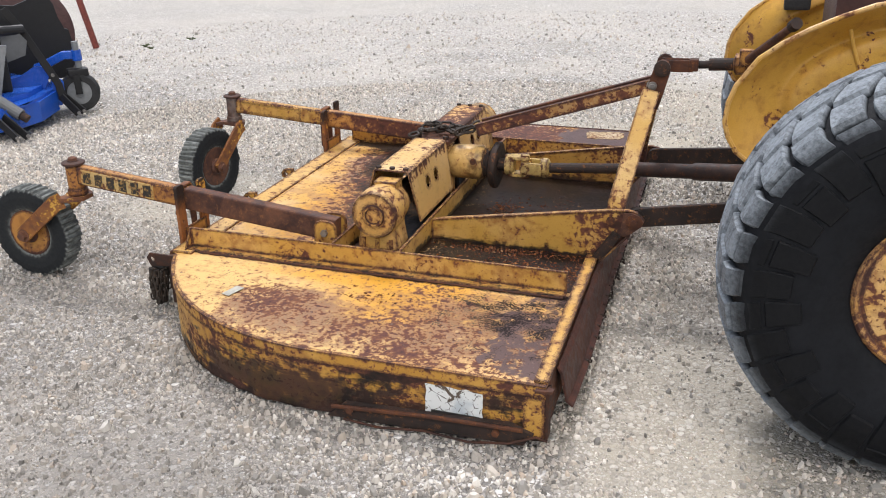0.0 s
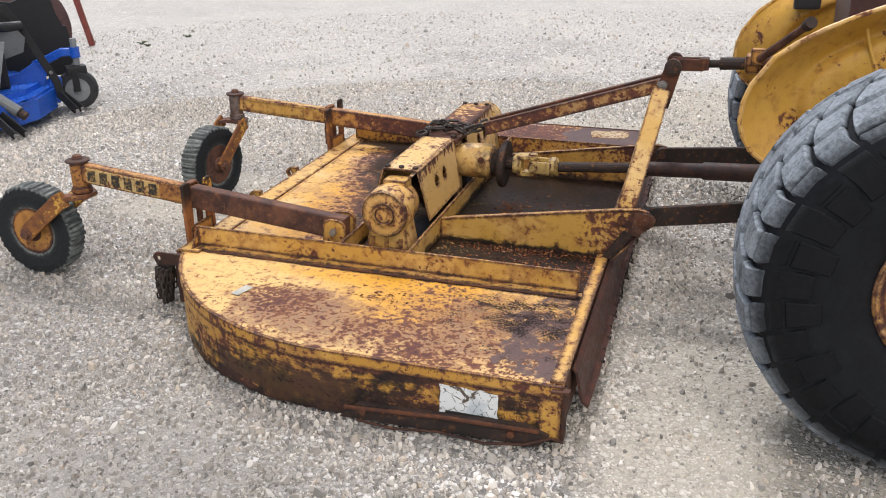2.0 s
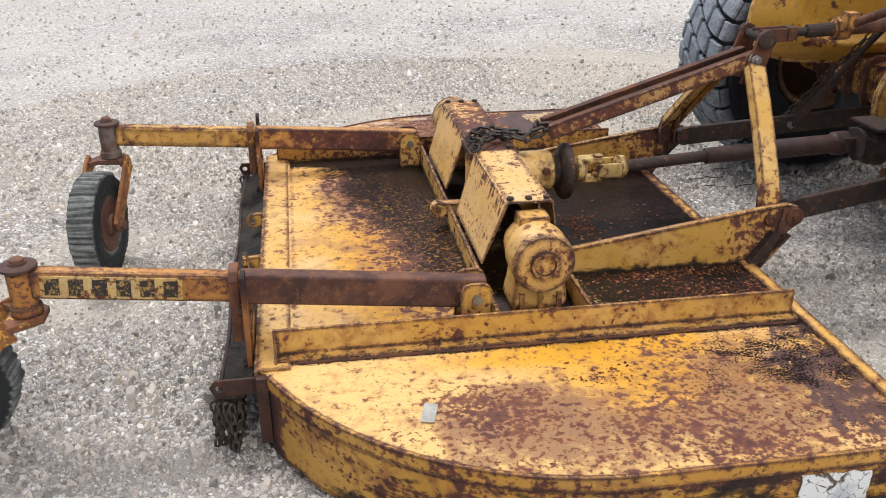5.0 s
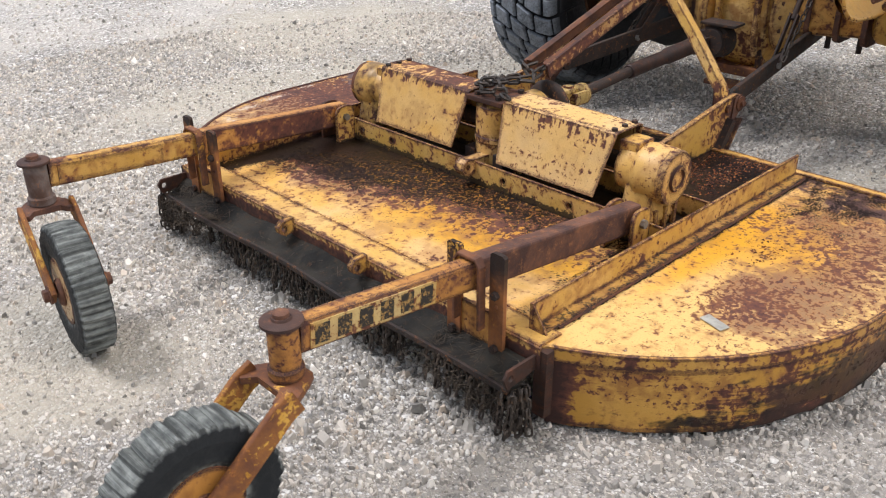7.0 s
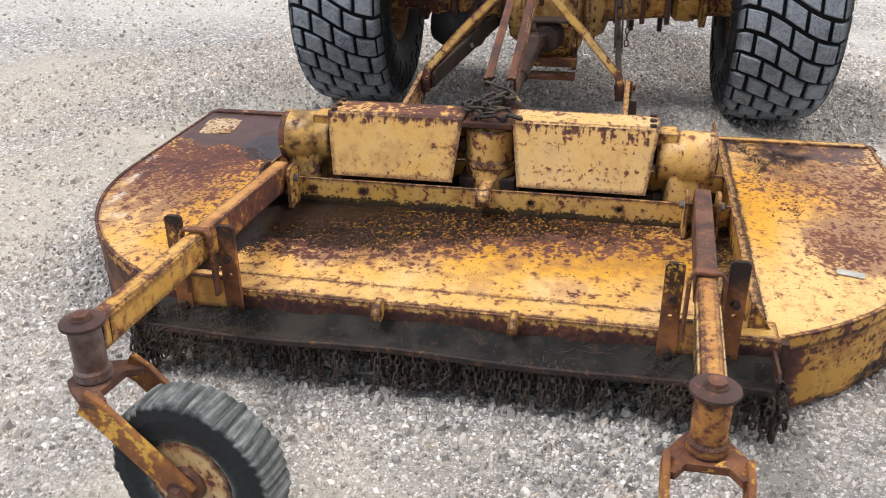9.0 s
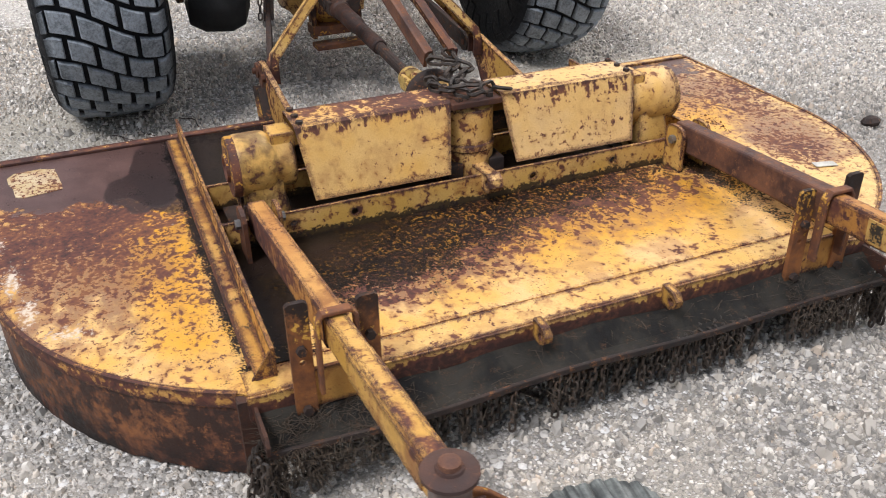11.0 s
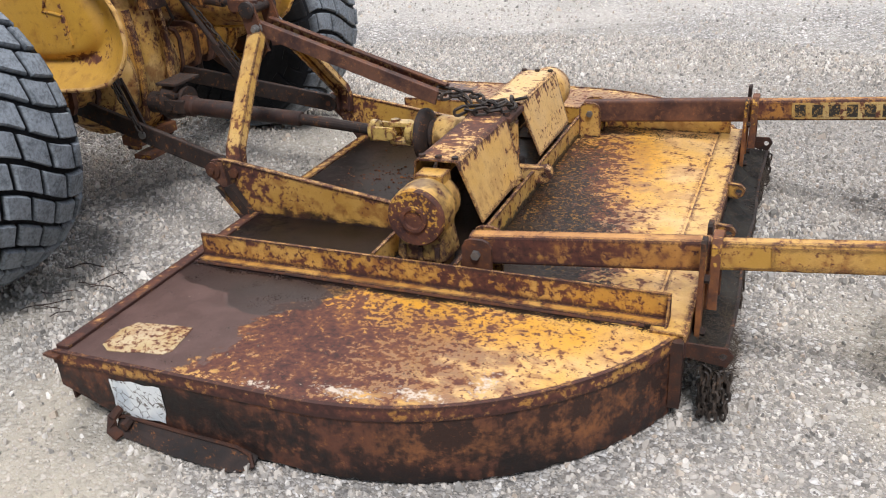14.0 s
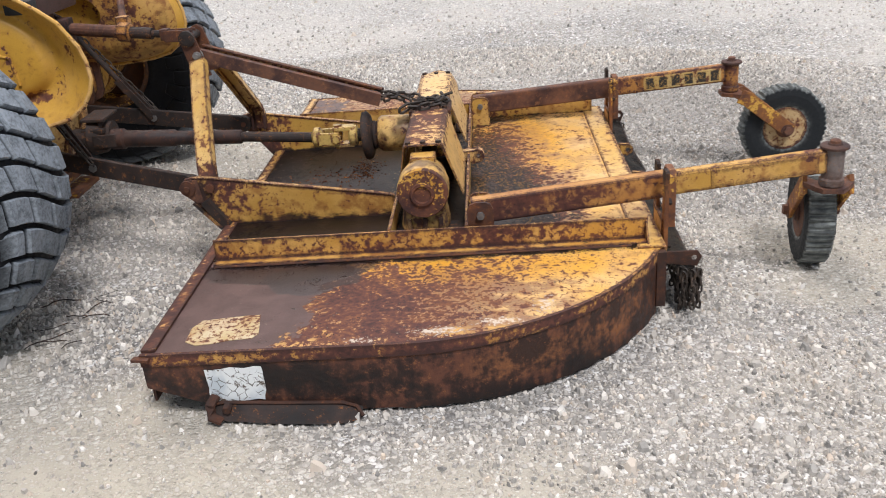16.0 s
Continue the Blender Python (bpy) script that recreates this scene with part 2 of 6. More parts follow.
def rusty(name, light=RUST, deep=BROWN, yellow=0.0, rough=0.78, streaks=0.0, glow=(0.30, 0.115, 0.035), reach=1.0, big=0.0, bright=(), oily=()):
    """Bare rusted steel; yellow: the share of paint that is left; bright, oily: lighter and black patches in side view.
    """
    n = Nodes(name)
    mid, f1, grain = n.noise(9, 5, 0.62, dist=0.4), n.noise(42, 5, 0.65), n.noise(240, 3)
    soft = spread(n, mid, f1, 0.65)
    if streaks:
        soft = n.math("ADD", soft, n.math("MULTIPLY", n.math("SUBTRACT", n.noise(1, 5, 0.65, stretch=(14, 14, 2.5)), 0.5), streaks))
    if big:
        soft = n.math("ADD", soft, n.math("MULTIPLY", n.math("SUBTRACT", n.noise(2.6, 5, 0.62, dist=0.7), 0.5), big))
    col = n.mix(n.step(soft, 0.5 - reach, 0.5 + reach), deep, light)
    col = n.mix(n.math("MULTIPLY", n.step(spread(n, f1, grain, 0.6), 0.8, 1.5), 0.6), col, glow)
    for c, r in bright:
        col = n.mix(n.math("MULTIPLY", n.blob(c, r, mid, 1.3, True), n.step(soft, 0.1, 1.2, 0.05, 0.75)), col, glow)
    for c, r in oily:
        col = n.mix(n.math("MULTIPLY", n.blob(c, r, mid, 1.6, True), n.step(soft, 1.4, 0.5, 0.15, 0.92)), col, BLACK)
    if yellow:
        x = spread(n, n.noise(7, 5, 0.6), n.noise(55, 5, 0.65), 0.5)
        x = n.math("SUBTRACT", x, n.math("MULTIPLY", edges(n), 12.0))
        left = n.step(x, 1.05 - 1.1 * yellow, 1.30 - 1.1 * yellow)
        col = n.mix(n.math("MULTIPLY", left, 0.95), col, n.mix(n.step(mid, 0.4, 0.6), (0.46, 0.22, 0.03), YELLOW))
    return n.done(col, n.step(f1, 0.3, 0.7, rough - 0.15, rough + 0.1), 0.0, n.math("ADD", grain, f1), 0.5, 0.002, spec=0.3)


def plain(name, color, rough=0.5, metal=0.0, vary=0.25, scale=25, bump=0.2):
    n = Nodes(name)
    a, b = n.noise(scale, 5, 0.65), n.noise(scale * 7, 3)
    dim = tuple(c * (1 - vary) for c in color)
    up = tuple(min(1, c * (1 + vary)) for c in color)
    return n.done(n.mix(n.step(a, 0.3, 0.7), dim, up), n.step(b, 0.3, 0.7, rough - 0.08, rough + 0.08), metal, n.math("ADD", a, b), bump, 0.001)


def rubber(name, base, dust, amount=0.5, middle=None, streak=False, sheen=0.10, tops=None):
    """Tyre rubber, greyed by dust where it is worn; the tread's grey also holds painted skylight."""
    n = Nodes(name)
    a, b, c = n.noise(7, 5, 0.7), n.noise(60, 5, 0.7), n.noise(220, 2)
    x = n.math("ADD", n.math("MULTIPLY", a, 0.45), n.math("MULTIPLY", n.noise(24, 5, 0.7), 0.55))
    if tops:
        x = n.math("ADD", n.math("MULTIPLY", x, 0.55), n.math("MULTIPLY", n.noise(95, 6, 0.75), 0.45))
    much = n.math("MULTIPLY", n.step(x, 0.36, 0.60, 0.32, 1.0), amount)
    if middle:
        s = n.t.nodes.new("ShaderNodeSeparateXYZ")
        n.t.links.new(n.co, s.inputs[0])
        much = n.math("MULTIPLY", much, n.step(n.math("ABSOLUTE", s.outputs[1]), middle[1], middle[0], 0.02, 1.0))
    if tops:
        # only the tops of the blocks go grey, from scuffs and painted skylight: (radius, half width, drop of the crown)
        q = n.math("POWER", n.math("DIVIDE", n.math("ABSOLUTE", s.outputs[1]), tops[1]), 2.6)
        high = n.math("SQRT", n.math("ADD", n.math("MULTIPLY", s.outputs[0], s.outputs[0]), n.math("MULTIPLY", s.outputs[2], s.outputs[2])))
        high = n.math("ADD", high, n.math("MULTIPLY", n.math("MINIMUM", q, 1.0), tops[2]))
        high = n.math("ADD", high, n.math("MULTIPLY", n.math("MAXIMUM", n.math("SUBTRACT", n.math("ABSOLUTE", s.outputs[1]), 0.9 * tops[1]), 0.0), 0.85))
        much = n.math("MULTIPLY", much, n.step(high, tops[0] - 0.025, tops[0] - 0.011, 0.04, 1.0))
    if streak:
        line = n.noise(1, 4, 0.6, stretch=(70, 5, 70))
        dust = n.mix(n.step(line, 0.36, 0.62), tuple(v * 0.42 for v in dust), tuple(min(1, v * 1.25) for v in dust))
    col = n.mix(much, base, dust)
    return n.done(col, n.step(b, 0.3, 0.7, 0.50, 0.75), 0, n.math("ADD", b, c), 0.4, 0.002, spec=sheen)


SANDY = [((-0.25, 5.05), (0.6, 0.35)), ((0.35, 4.75), (0.35, 0.45)), ((0.0, 2.35), (0.35, 0.7)), ((-2.75, 3.75), (0.35, 0.25)), ((-2.7, 4.15), (0.3, 0.2)), ((-0.9, 5.6), (0.9, 0.5)), ((0.3, 6.5), (0.8, 0.8))]
# places where the gravel is toned darker
DARKER_SPOTS = [((-2.4, 1.7), (1.1, 0.8)), ((-3.0, 2.6), (0.6, 0.8)), ((-1.2, 1.5), (0.6, 0.35))]


def gravel_mat():
    """Crushed stone in sandy dust: two sizes of stones, thinner where cars have packed it."""
    n = Nodes("gravel")
    big, patch, fine = n.noise(0.5, 4, 0.6), n.noise(1.6, 5, 0.62, dist=0.3), n.noise(260, 3)
    warp = n.t.nodes.new("ShaderNodeVectorMath")
    warp.operation = "MULTIPLY_ADD"
    wn = n.t.nodes.new("ShaderNodeTexNoise")
    wn.inputs["Scale"].default_value = 70
    n.t.links.new(n.co, wn.inputs["Vector"])
    n.t.links.new(wn.outputs["Color"], warp.inputs[0])
    warp.inputs[1].default_value = (0.012, 0.012, 0.012)
    n.t.links.new(n.co, warp.inputs[2])
    co = warp.outputs[0]
    col, h = n.mix(n.step(fine, 0.3, 0.7), (0.17, 0.156, 0.135), (0.43, 0.40, 0.35)), n.math("MULTIPLY", fine, 0.12)
    stones = [(0.0, (0.14, 0.14, 0.135)), (0.18, (0.25, 0.24, 0.23)), (0.5, (0.49, 0.462, 0.425)), (0.75, (0.655, 0.625, 0.585)), (0.88, (0.80, 0.785, 0.755)), (1.0, (0.86, 0.85, 0.83))]
    for scale, share, lift in ((150, 0.70, 0.3), (75, 0.62, 0.7), (42, 0.36, 1.0)):
        s = n.t.nodes.new("ShaderNodeSeparateColor")
        n.t.links.new(n.voronoi(scale, "F1", "Color", co), s.inputs[0])
        d = n.voronoi(scale, "F1", "Distance", co)
        there = n.step(n.math("SUBTRACT", n.math("ADD", share, n.math("MULTIPLY", n.math("SUBTRACT", patch, 0.5), 2.6)), s.outputs[1]), -0.02, 0.02)
        inside = n.math("MULTIPLY", n.step(d, 0.62, 0.50), there)
        # dark rings: the shade in gaps between stones, painted into the colour
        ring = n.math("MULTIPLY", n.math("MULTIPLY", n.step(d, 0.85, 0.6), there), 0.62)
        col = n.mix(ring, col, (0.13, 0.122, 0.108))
        col = n.mix(inside, col, n.mix(n.math("MULTIPLY", n.step(fine, 0.4, 0.7), 0.3), n.ramp(s.outputs[0], stones), (0.45, 0.43, 0.40)))
        h = n.math("MAXIMUM", h, n.math("MULTIPLY", n.math("MULTIPLY", n.step(d, 0.75, 0.1), there), lift))
    col = n.mix(n.math("MULTIPLY", n.step(big, 0.40, 0.66), 0.42), col, (0.54, 0.495, 0.43))
    # darkened round the machine to hold the shade under loose stones
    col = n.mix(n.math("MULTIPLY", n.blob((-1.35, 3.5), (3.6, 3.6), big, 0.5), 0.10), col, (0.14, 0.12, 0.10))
    # paler beyond some 4.7 m from the machine
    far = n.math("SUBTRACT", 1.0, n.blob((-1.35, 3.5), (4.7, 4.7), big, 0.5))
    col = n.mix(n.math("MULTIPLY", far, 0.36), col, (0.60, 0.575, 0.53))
    for c, r in SANDY:
        col = n.mix(n.math("MULTIPLY", n.blob(c, r, patch, 1.0), 0.6), col, (0.47, 0.425, 0.34))
    for c, r in DARKER_SPOTS:
        col = n.mix(n.math("MULTIPLY", n.blob(c, r, patch, 1.4), 0.45), col, (0.23, 0.215, 0.195))
    return n.done(col, 0.9, 0, h, 0.8, 0.012, spec=0.2)


def stone_mat():
    n = Nodes("gravel_stones")
    tones = [(0.0, 0.17, 1.0), (0.05, 0.26, 1.0), (0.15, 0.34, 1.0), (0.35, 0.42, 1.03), (0.58, 0.50, 1.04), (0.62, 0.50, 1.15), (0.68, 0.53, 1.04), (0.87, 0.64, 1.02), (0.95, 0.72, 1.0), (1.0, 0.78, 1.0)]
    col = n.ramp(n.island(), [(p, (v * 1.04 * k, v * 0.985, v * 0.895 / k)) for p, v, k in tones])
    a, b = n.noise(90, 4, 0.7), n.noise(350, 2)
    col = n.mix(n.math("MULTIPLY", n.step(a, 0.40, 0.7), 0.12), col, (0.56, 0.52, 0.46))
    for c, r in DARKER_SPOTS:
        col = n.mix(n.math("MULTIPLY", n.blob(c, r, n.noise(1.6, 5, 0.62, dist=0.3), 1.4), 0.4), col, (0.22, 0.205, 0.185))
    return n.done(col, 0.9, 0, n.math("ADD", a, b), 0.4, 0.002, spec=0.2)


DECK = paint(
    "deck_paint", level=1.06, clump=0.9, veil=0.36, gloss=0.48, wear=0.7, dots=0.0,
    # dark: black patches, with thin strips along bar feet and front edge
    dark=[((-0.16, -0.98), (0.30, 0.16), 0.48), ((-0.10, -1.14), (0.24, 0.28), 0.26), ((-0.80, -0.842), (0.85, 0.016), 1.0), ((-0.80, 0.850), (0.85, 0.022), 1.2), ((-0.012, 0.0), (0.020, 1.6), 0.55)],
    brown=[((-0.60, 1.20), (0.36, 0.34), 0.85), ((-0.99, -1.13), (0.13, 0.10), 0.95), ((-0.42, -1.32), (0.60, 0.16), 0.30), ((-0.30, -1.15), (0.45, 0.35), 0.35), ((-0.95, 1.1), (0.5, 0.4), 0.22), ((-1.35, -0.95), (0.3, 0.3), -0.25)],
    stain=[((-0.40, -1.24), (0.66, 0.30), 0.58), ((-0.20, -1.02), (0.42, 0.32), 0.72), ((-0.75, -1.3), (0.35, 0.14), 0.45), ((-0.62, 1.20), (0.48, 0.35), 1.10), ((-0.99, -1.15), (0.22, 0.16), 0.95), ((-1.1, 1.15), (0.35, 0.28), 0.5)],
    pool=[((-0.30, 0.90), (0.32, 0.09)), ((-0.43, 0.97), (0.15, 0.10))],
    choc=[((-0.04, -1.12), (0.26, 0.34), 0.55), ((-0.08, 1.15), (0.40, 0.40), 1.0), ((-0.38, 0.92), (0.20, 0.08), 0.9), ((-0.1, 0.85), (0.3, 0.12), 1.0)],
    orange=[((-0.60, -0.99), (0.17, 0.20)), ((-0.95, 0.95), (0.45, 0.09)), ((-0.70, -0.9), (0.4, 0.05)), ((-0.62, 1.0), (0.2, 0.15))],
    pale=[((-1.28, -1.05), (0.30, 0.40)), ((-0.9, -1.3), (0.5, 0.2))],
    # sky highlights along the left rear edge, painted in
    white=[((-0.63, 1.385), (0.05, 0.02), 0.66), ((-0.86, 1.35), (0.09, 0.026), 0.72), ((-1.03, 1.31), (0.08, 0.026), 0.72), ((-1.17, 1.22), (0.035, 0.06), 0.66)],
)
PAN = paint(
    "pan_paint", level=1.08, clump=0.9, veil=0.45, gloss=0.42, wear=0.5,
    # dark: black patches by the gearboxes, strips beside the angle bars
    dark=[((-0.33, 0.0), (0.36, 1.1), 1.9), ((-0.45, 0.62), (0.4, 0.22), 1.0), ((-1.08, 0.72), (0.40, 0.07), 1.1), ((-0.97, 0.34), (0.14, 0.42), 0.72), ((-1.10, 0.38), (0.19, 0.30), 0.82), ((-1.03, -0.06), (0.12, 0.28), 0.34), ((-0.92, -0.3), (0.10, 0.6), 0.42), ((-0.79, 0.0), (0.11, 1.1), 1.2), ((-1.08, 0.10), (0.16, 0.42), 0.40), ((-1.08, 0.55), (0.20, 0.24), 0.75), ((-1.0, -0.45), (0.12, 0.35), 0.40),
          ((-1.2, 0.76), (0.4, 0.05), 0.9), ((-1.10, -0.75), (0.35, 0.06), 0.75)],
    brown=[((-1.20, 0.28), (0.15, 0.28), 0.8), ((-1.04, -0.20), (0.17, 0.5), 0.75), ((-1.25, 0.52), (0.14, 0.18), 0.5), ((-1.08, -0.40), (0.13, 0.25), 0.45), ((-0.08, 0.0), (0.12, 0.9), 0.9), ((-0.12, -0.6), (0.25, 0.25), 0.9)],
    stain=[((-1.15, 0.15), (0.20, 0.65), 0.9), ((-1.12, -0.45), (0.22, 0.3), 0.75), ((-0.06, 0.0), (0.15, 0.9), 0.8), ((-1.28, 0.38), (0.13, 0.3), 0.7)],
    freckle=[((-1.05, -0.22), (0.22, 0.46), 0.75), ((-1.16, 0.40), (0.12, 0.25), 0.3)],
    orange=[((-1.08, -0.12), (0.22, 0.42)), ((-1.16, -0.45), (0.17, 0.25))],
)
FRAME_L = paint("left_bar_paint", level=0.58, up=-0.6, clump=1.1, hard=0.6, veil=0.85, edge=0.012, wear=1.2, dots=0.05, foot_black=((0.020, 0.0, 0.3),), tones=((0.56, 0.29, 0.045), (0.62, 0.36, 0.085)))
GREASY = paint("greasy_paint", level=0.95, clump=1.2, hard=0.5, veil=0.6, grime=0.55, gloss=0.4, tones=((0.56, 0.33, 0.07), (0.64, 0.42, 0.13)))
HITCH = paint("hitch_paint", level=1.06, wash=[((-0.30, 0.0), (0.55, 0.035), 0.8), ((0.10, 0.14), (0.08, 0.10), 0.9)], bands=((0.022, -0.005, 1.2),), foot_black=((0.014, -0.004, 0.6),), clump=1.2, streaks=-2.0, hard=0.5, veil=0.8, edge=0.012, wear=1.2, brown=[((0.10, 0.0), (0.25, 0.9), 0.8)], tones=((0.48, 0.26, 0.045), (0.58, 0.34, 0.075)))
PAINT = paint("yellow_paint", level=0.92, clump=0.8, veil=0.35, foot_black=((0.05, 0.01, 0.35),), tones=((0.62, 0.37, 0.085), (0.68, 0.44, 0.15)))
ENDCAP = paint("end_cap_paint", level=0.80, clump=1.6, hard=0.4, veil=0.4, edge=0.020, wear=1.4, tones=((0.60, 0.36, 0.09), (0.66, 0.43, 0.15)))
JOINT = paint("joint_paint", level=1.45, clump=0.8, veil=0.25, edge=0.008, grime=0.4, tones=((0.56, 0.39, 0.10), (0.64, 0.47, 0.16)))
COVER = paint("cover_paint", level=1.32, clump=0.8, flakes=0.7, veil=0.15, warm=0.15, streaks=-1.6, drip=(0.312, 0.085), edge=0.012, dots=-0.1, tones=((0.68, 0.43, 0.13), (0.72, 0.49, 0.19)))
COVER_L = paint("left_cover_paint", level=1.18, clump=0.9, flakes=0.75, veil=0.3, warm=0.25, up=0.72, hard=0.5, streaks=-1.8, drip=(0.312, 0.07), edge=0.014, tones=((0.64, 0.37, 0.08), (0.68, 0.43, 0.13)))
FRAME = paint("frame_paint", level=0.93, hard=0.45, clump=0.9, veil=0.6, edge=0.010, dots=0.05, foot_black=((0.024, 0.002, 0.35),), tones=((0.54, 0.315, 0.055), (0.62, 0.385, 0.10)))
# lower band: oily drips and the cover's shadow painted in one black
CROSS = paint("cross_plate_paint", level=1.08, hard=0.45, clump=0.9, veil=0.35, edge=0.010, dots=0.0, foot_black=((0.052, 0.008, 0.75),), tones=((0.60, 0.36, 0.07), (0.66, 0.42, 0.12)))
FRAME2 = paint("edge_paint", level=1.12, clump=0.8, veil=0.4, edge=0.012, dots=0.0, bands=((0.002, -0.030, 1.6),), tones=((0.60, 0.36, 0.075), (0.66, 0.43, 0.13)))
MAST = paint("mast_paint", level=1.05, veil=0.35, edge=0.008, tones=((0.58, 0.35, 0.07), (0.64, 0.42, 0.13)), bands=((0.27, 0.15, 1.2),))
LIPBAR = paint("front_lip_paint", level=0.92, clump=1.2, veil=0.5, hard=0.4, wear=1.0, brown=[((0.0, 1.0), (0.2, 0.95), 1.0)], tones=((0.56, 0.32, 0.055), (0.64, 0.40, 0.11)))
LIP = paint("fender_lip", level=1.05, veil=0.5, wear=0.2)
CASTING = paint("casting_paint", level=0.78, clump=2.4, hard=0.4, flakes=0.9, veil=0.75, grime=0.15, gloss=0.45, warm=0.6, edge=0.014, tones=((0.60, 0.34, 0.06), (0.68, 0.45, 0.15)))
ARM = paint("arm_paint", level=1.02, clump=1.2, up=0.12, hard=0.5, veil=0.85, gloss=0.5, edge=0.012, wear=1.3, tones=((0.50, 0.275, 0.040), (0.60, 0.35, 0.080)))
ARM_BROWN = paint("worn_arm_paint", level=0.56, clump=1.8, up=-0.25, hard=1.1, flakes=0.4, dots=0.2, veil=0.9, gloss=0.55, edge=0.012, wear=1.2, tones=((0.44, 0.20, 0.035), (0.56, 0.30, 0.060)))
SLEEVE = paint("sleeve_paint", level=0.26, clump=1.6, up=-0.85, hard=1.0, flakes=0.5, dots=0.3, veil=0.9, gloss=0.55, edge=0.012, wear=1.2, tones=((0.42, 0.19, 0.040), (0.54, 0.28, 0.065)))
BRACE = paint("brace_paint", level=0.18, clump=1.6, hard=0.5, flakes=0.8, dots=0.1, veil=0.8, gloss=0.5, edge=0.012, wear=1.3, tones=((0.36, 0.20, 0.06), (0.46, 0.29, 0.11)))
HITCH_R = paint("right_hitch_paint", level=1.02, wash=[((-0.30, 0.0), (0.55, 0.030), 0.8), ((0.11, 0.13), (0.07, 0.10), 0.8)], clump=1.0, hard=0.45, veil=0.6, edge=0.010, brown=[((0.10, 0.0), (0.20, 0.9), 1.0)], foot_black=((0.024, 0.002, 0.35),), tones=((0.54, 0.315, 0.055), (0.62, 0.385, 0.10)))
ARM_RUST = rusty("arm_rust", light=(0.165, 0.076, 0.046), deep=(0.050, 0.026, 0.023), glow=(0.30, 0.14, 0.06), streaks=1.5)
UPRIGHT = rusty("upright_rust", light=(0.30, 0.118, 0.040), deep=(0.10, 0.040, 0.024), yellow=0.12, oily=[((-1.61, 0.225), (0.3, 0.075)), ((-1.61, -0.07), (0.3, 0.03))])
ORANGE_RUST = rusty("orange_rust", light=(0.22, 0.090, 0.040), deep=(0.080, 0.036, 0.026), yellow=0.20)
# wash: blackened smears, most of them low on the sheet
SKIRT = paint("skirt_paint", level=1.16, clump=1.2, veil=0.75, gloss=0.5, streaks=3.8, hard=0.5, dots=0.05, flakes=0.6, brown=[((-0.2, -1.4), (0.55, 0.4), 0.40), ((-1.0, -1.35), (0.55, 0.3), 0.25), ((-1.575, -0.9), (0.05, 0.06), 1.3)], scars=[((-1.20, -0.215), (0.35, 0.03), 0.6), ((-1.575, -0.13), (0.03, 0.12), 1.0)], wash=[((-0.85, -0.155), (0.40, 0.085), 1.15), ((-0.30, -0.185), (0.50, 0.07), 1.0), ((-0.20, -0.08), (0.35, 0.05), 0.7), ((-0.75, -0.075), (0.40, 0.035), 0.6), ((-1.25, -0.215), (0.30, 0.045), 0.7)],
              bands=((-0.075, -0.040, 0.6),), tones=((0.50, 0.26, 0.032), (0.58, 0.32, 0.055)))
RIMBAND_L = paint("left_rim_band", level=0.08, clump=1.6, hard=0.6, veil=0.8, gloss=0.5, tones=((0.44, 0.22, 0.04), (0.56, 0.32, 0.07)))
RIMBAND = paint("rim_band_paint", level=0.85, clump=1.0, hard=0.4, veil=0.6, gloss=0.5, edge=0.010, tones=((0.50, 0.26, 0.035), (0.58, 0.33, 0.06)))
# oily: black patches, one a band along the lower edge
SKIRT_L = rusty("skirt_rust", light=(0.125, 0.049, 0.030), deep=(0.028, 0.016, 0.014), yellow=0.0, streaks=2.2, glow=(0.28, 0.115, 0.042), reach=0.55, big=2.4, rough=0.62, bright=[((-1.40, -0.11), (0.14, 0.08)), ((-1.10, -0.11), (0.14, 0.06))], oily=[((-0.70, -0.16), (0.16, 0.05)), ((-1.24, -0.17), (0.08, 0.05)), ((-0.95, -0.235), (0.75, 0.035)), ((-0.35, -0.10), (0.3, 0.06))])
STEEL = rusty("rusted_steel", light=(0.13, 0.05, 0.025), deep=(0.045, 0.024, 0.02))
DARK = rusty("dark_steel", light=(0.05, 0.032, 0.026), deep=(0.018, 0.015, 0.014))
DARK_RUST = rusty("dark_rust", light=(0.085, 0.036, 0.022), deep=(0.030, 0.019, 0.016), glow=(0.16, 0.06, 0.025))
SHAFT = rusty("shaft_steel", light=(0.060, 0.030, 0.022), deep=(0.020, 0.014, 0.014), rough=0.62, glow=(0.16, 0.055, 0.022))
FLAP = rusty("flap_rust", light=(0.115, 0.048, 0.036), deep=(0.040, 0.022, 0.020), rough=0.55, glow=(0.22, 0.085, 0.035), streaks=1.5)
CHAIN = rusty("chain_steel", light=(0.062, 0.047, 0.037), deep=(0.018, 0.015, 0.013), rough=0.6, glow=(0.14, 0.075, 0.04))
GUARD = rusty("oily_guard", light=(0.026, 0.023, 0.018), deep=(0.007, 0.0065, 0.006), rough=0.9, glow=(0.09, 0.045, 0.025), reach=0.6, big=3.0)
FORK = rusty("fork_rust", light=(0.30, 0.125, 0.036), deep=(0.13, 0.050, 0.028), yellow=0.26, glow=(0.42, 0.16, 0.04))
SOCKET = rusty("socket_steel", light=(0.20, 0.17, 0.155), deep=(0.085, 0.045, 0.032), glow=(0.28, 0.11, 0.04))
CAP_FACE = rusty("cap_face_rust", light=(0.15, 0.058, 0.034), deep=(0.040, 0.020, 0.020), glow=(0.36, 0.15, 0.05), yellow=0.22)
CAP = rusty("cap_rust", light=(0.085, 0.045, 0.034), deep=(0.040, 0.024, 0.022), glow=(0.20, 0.09, 0.05))
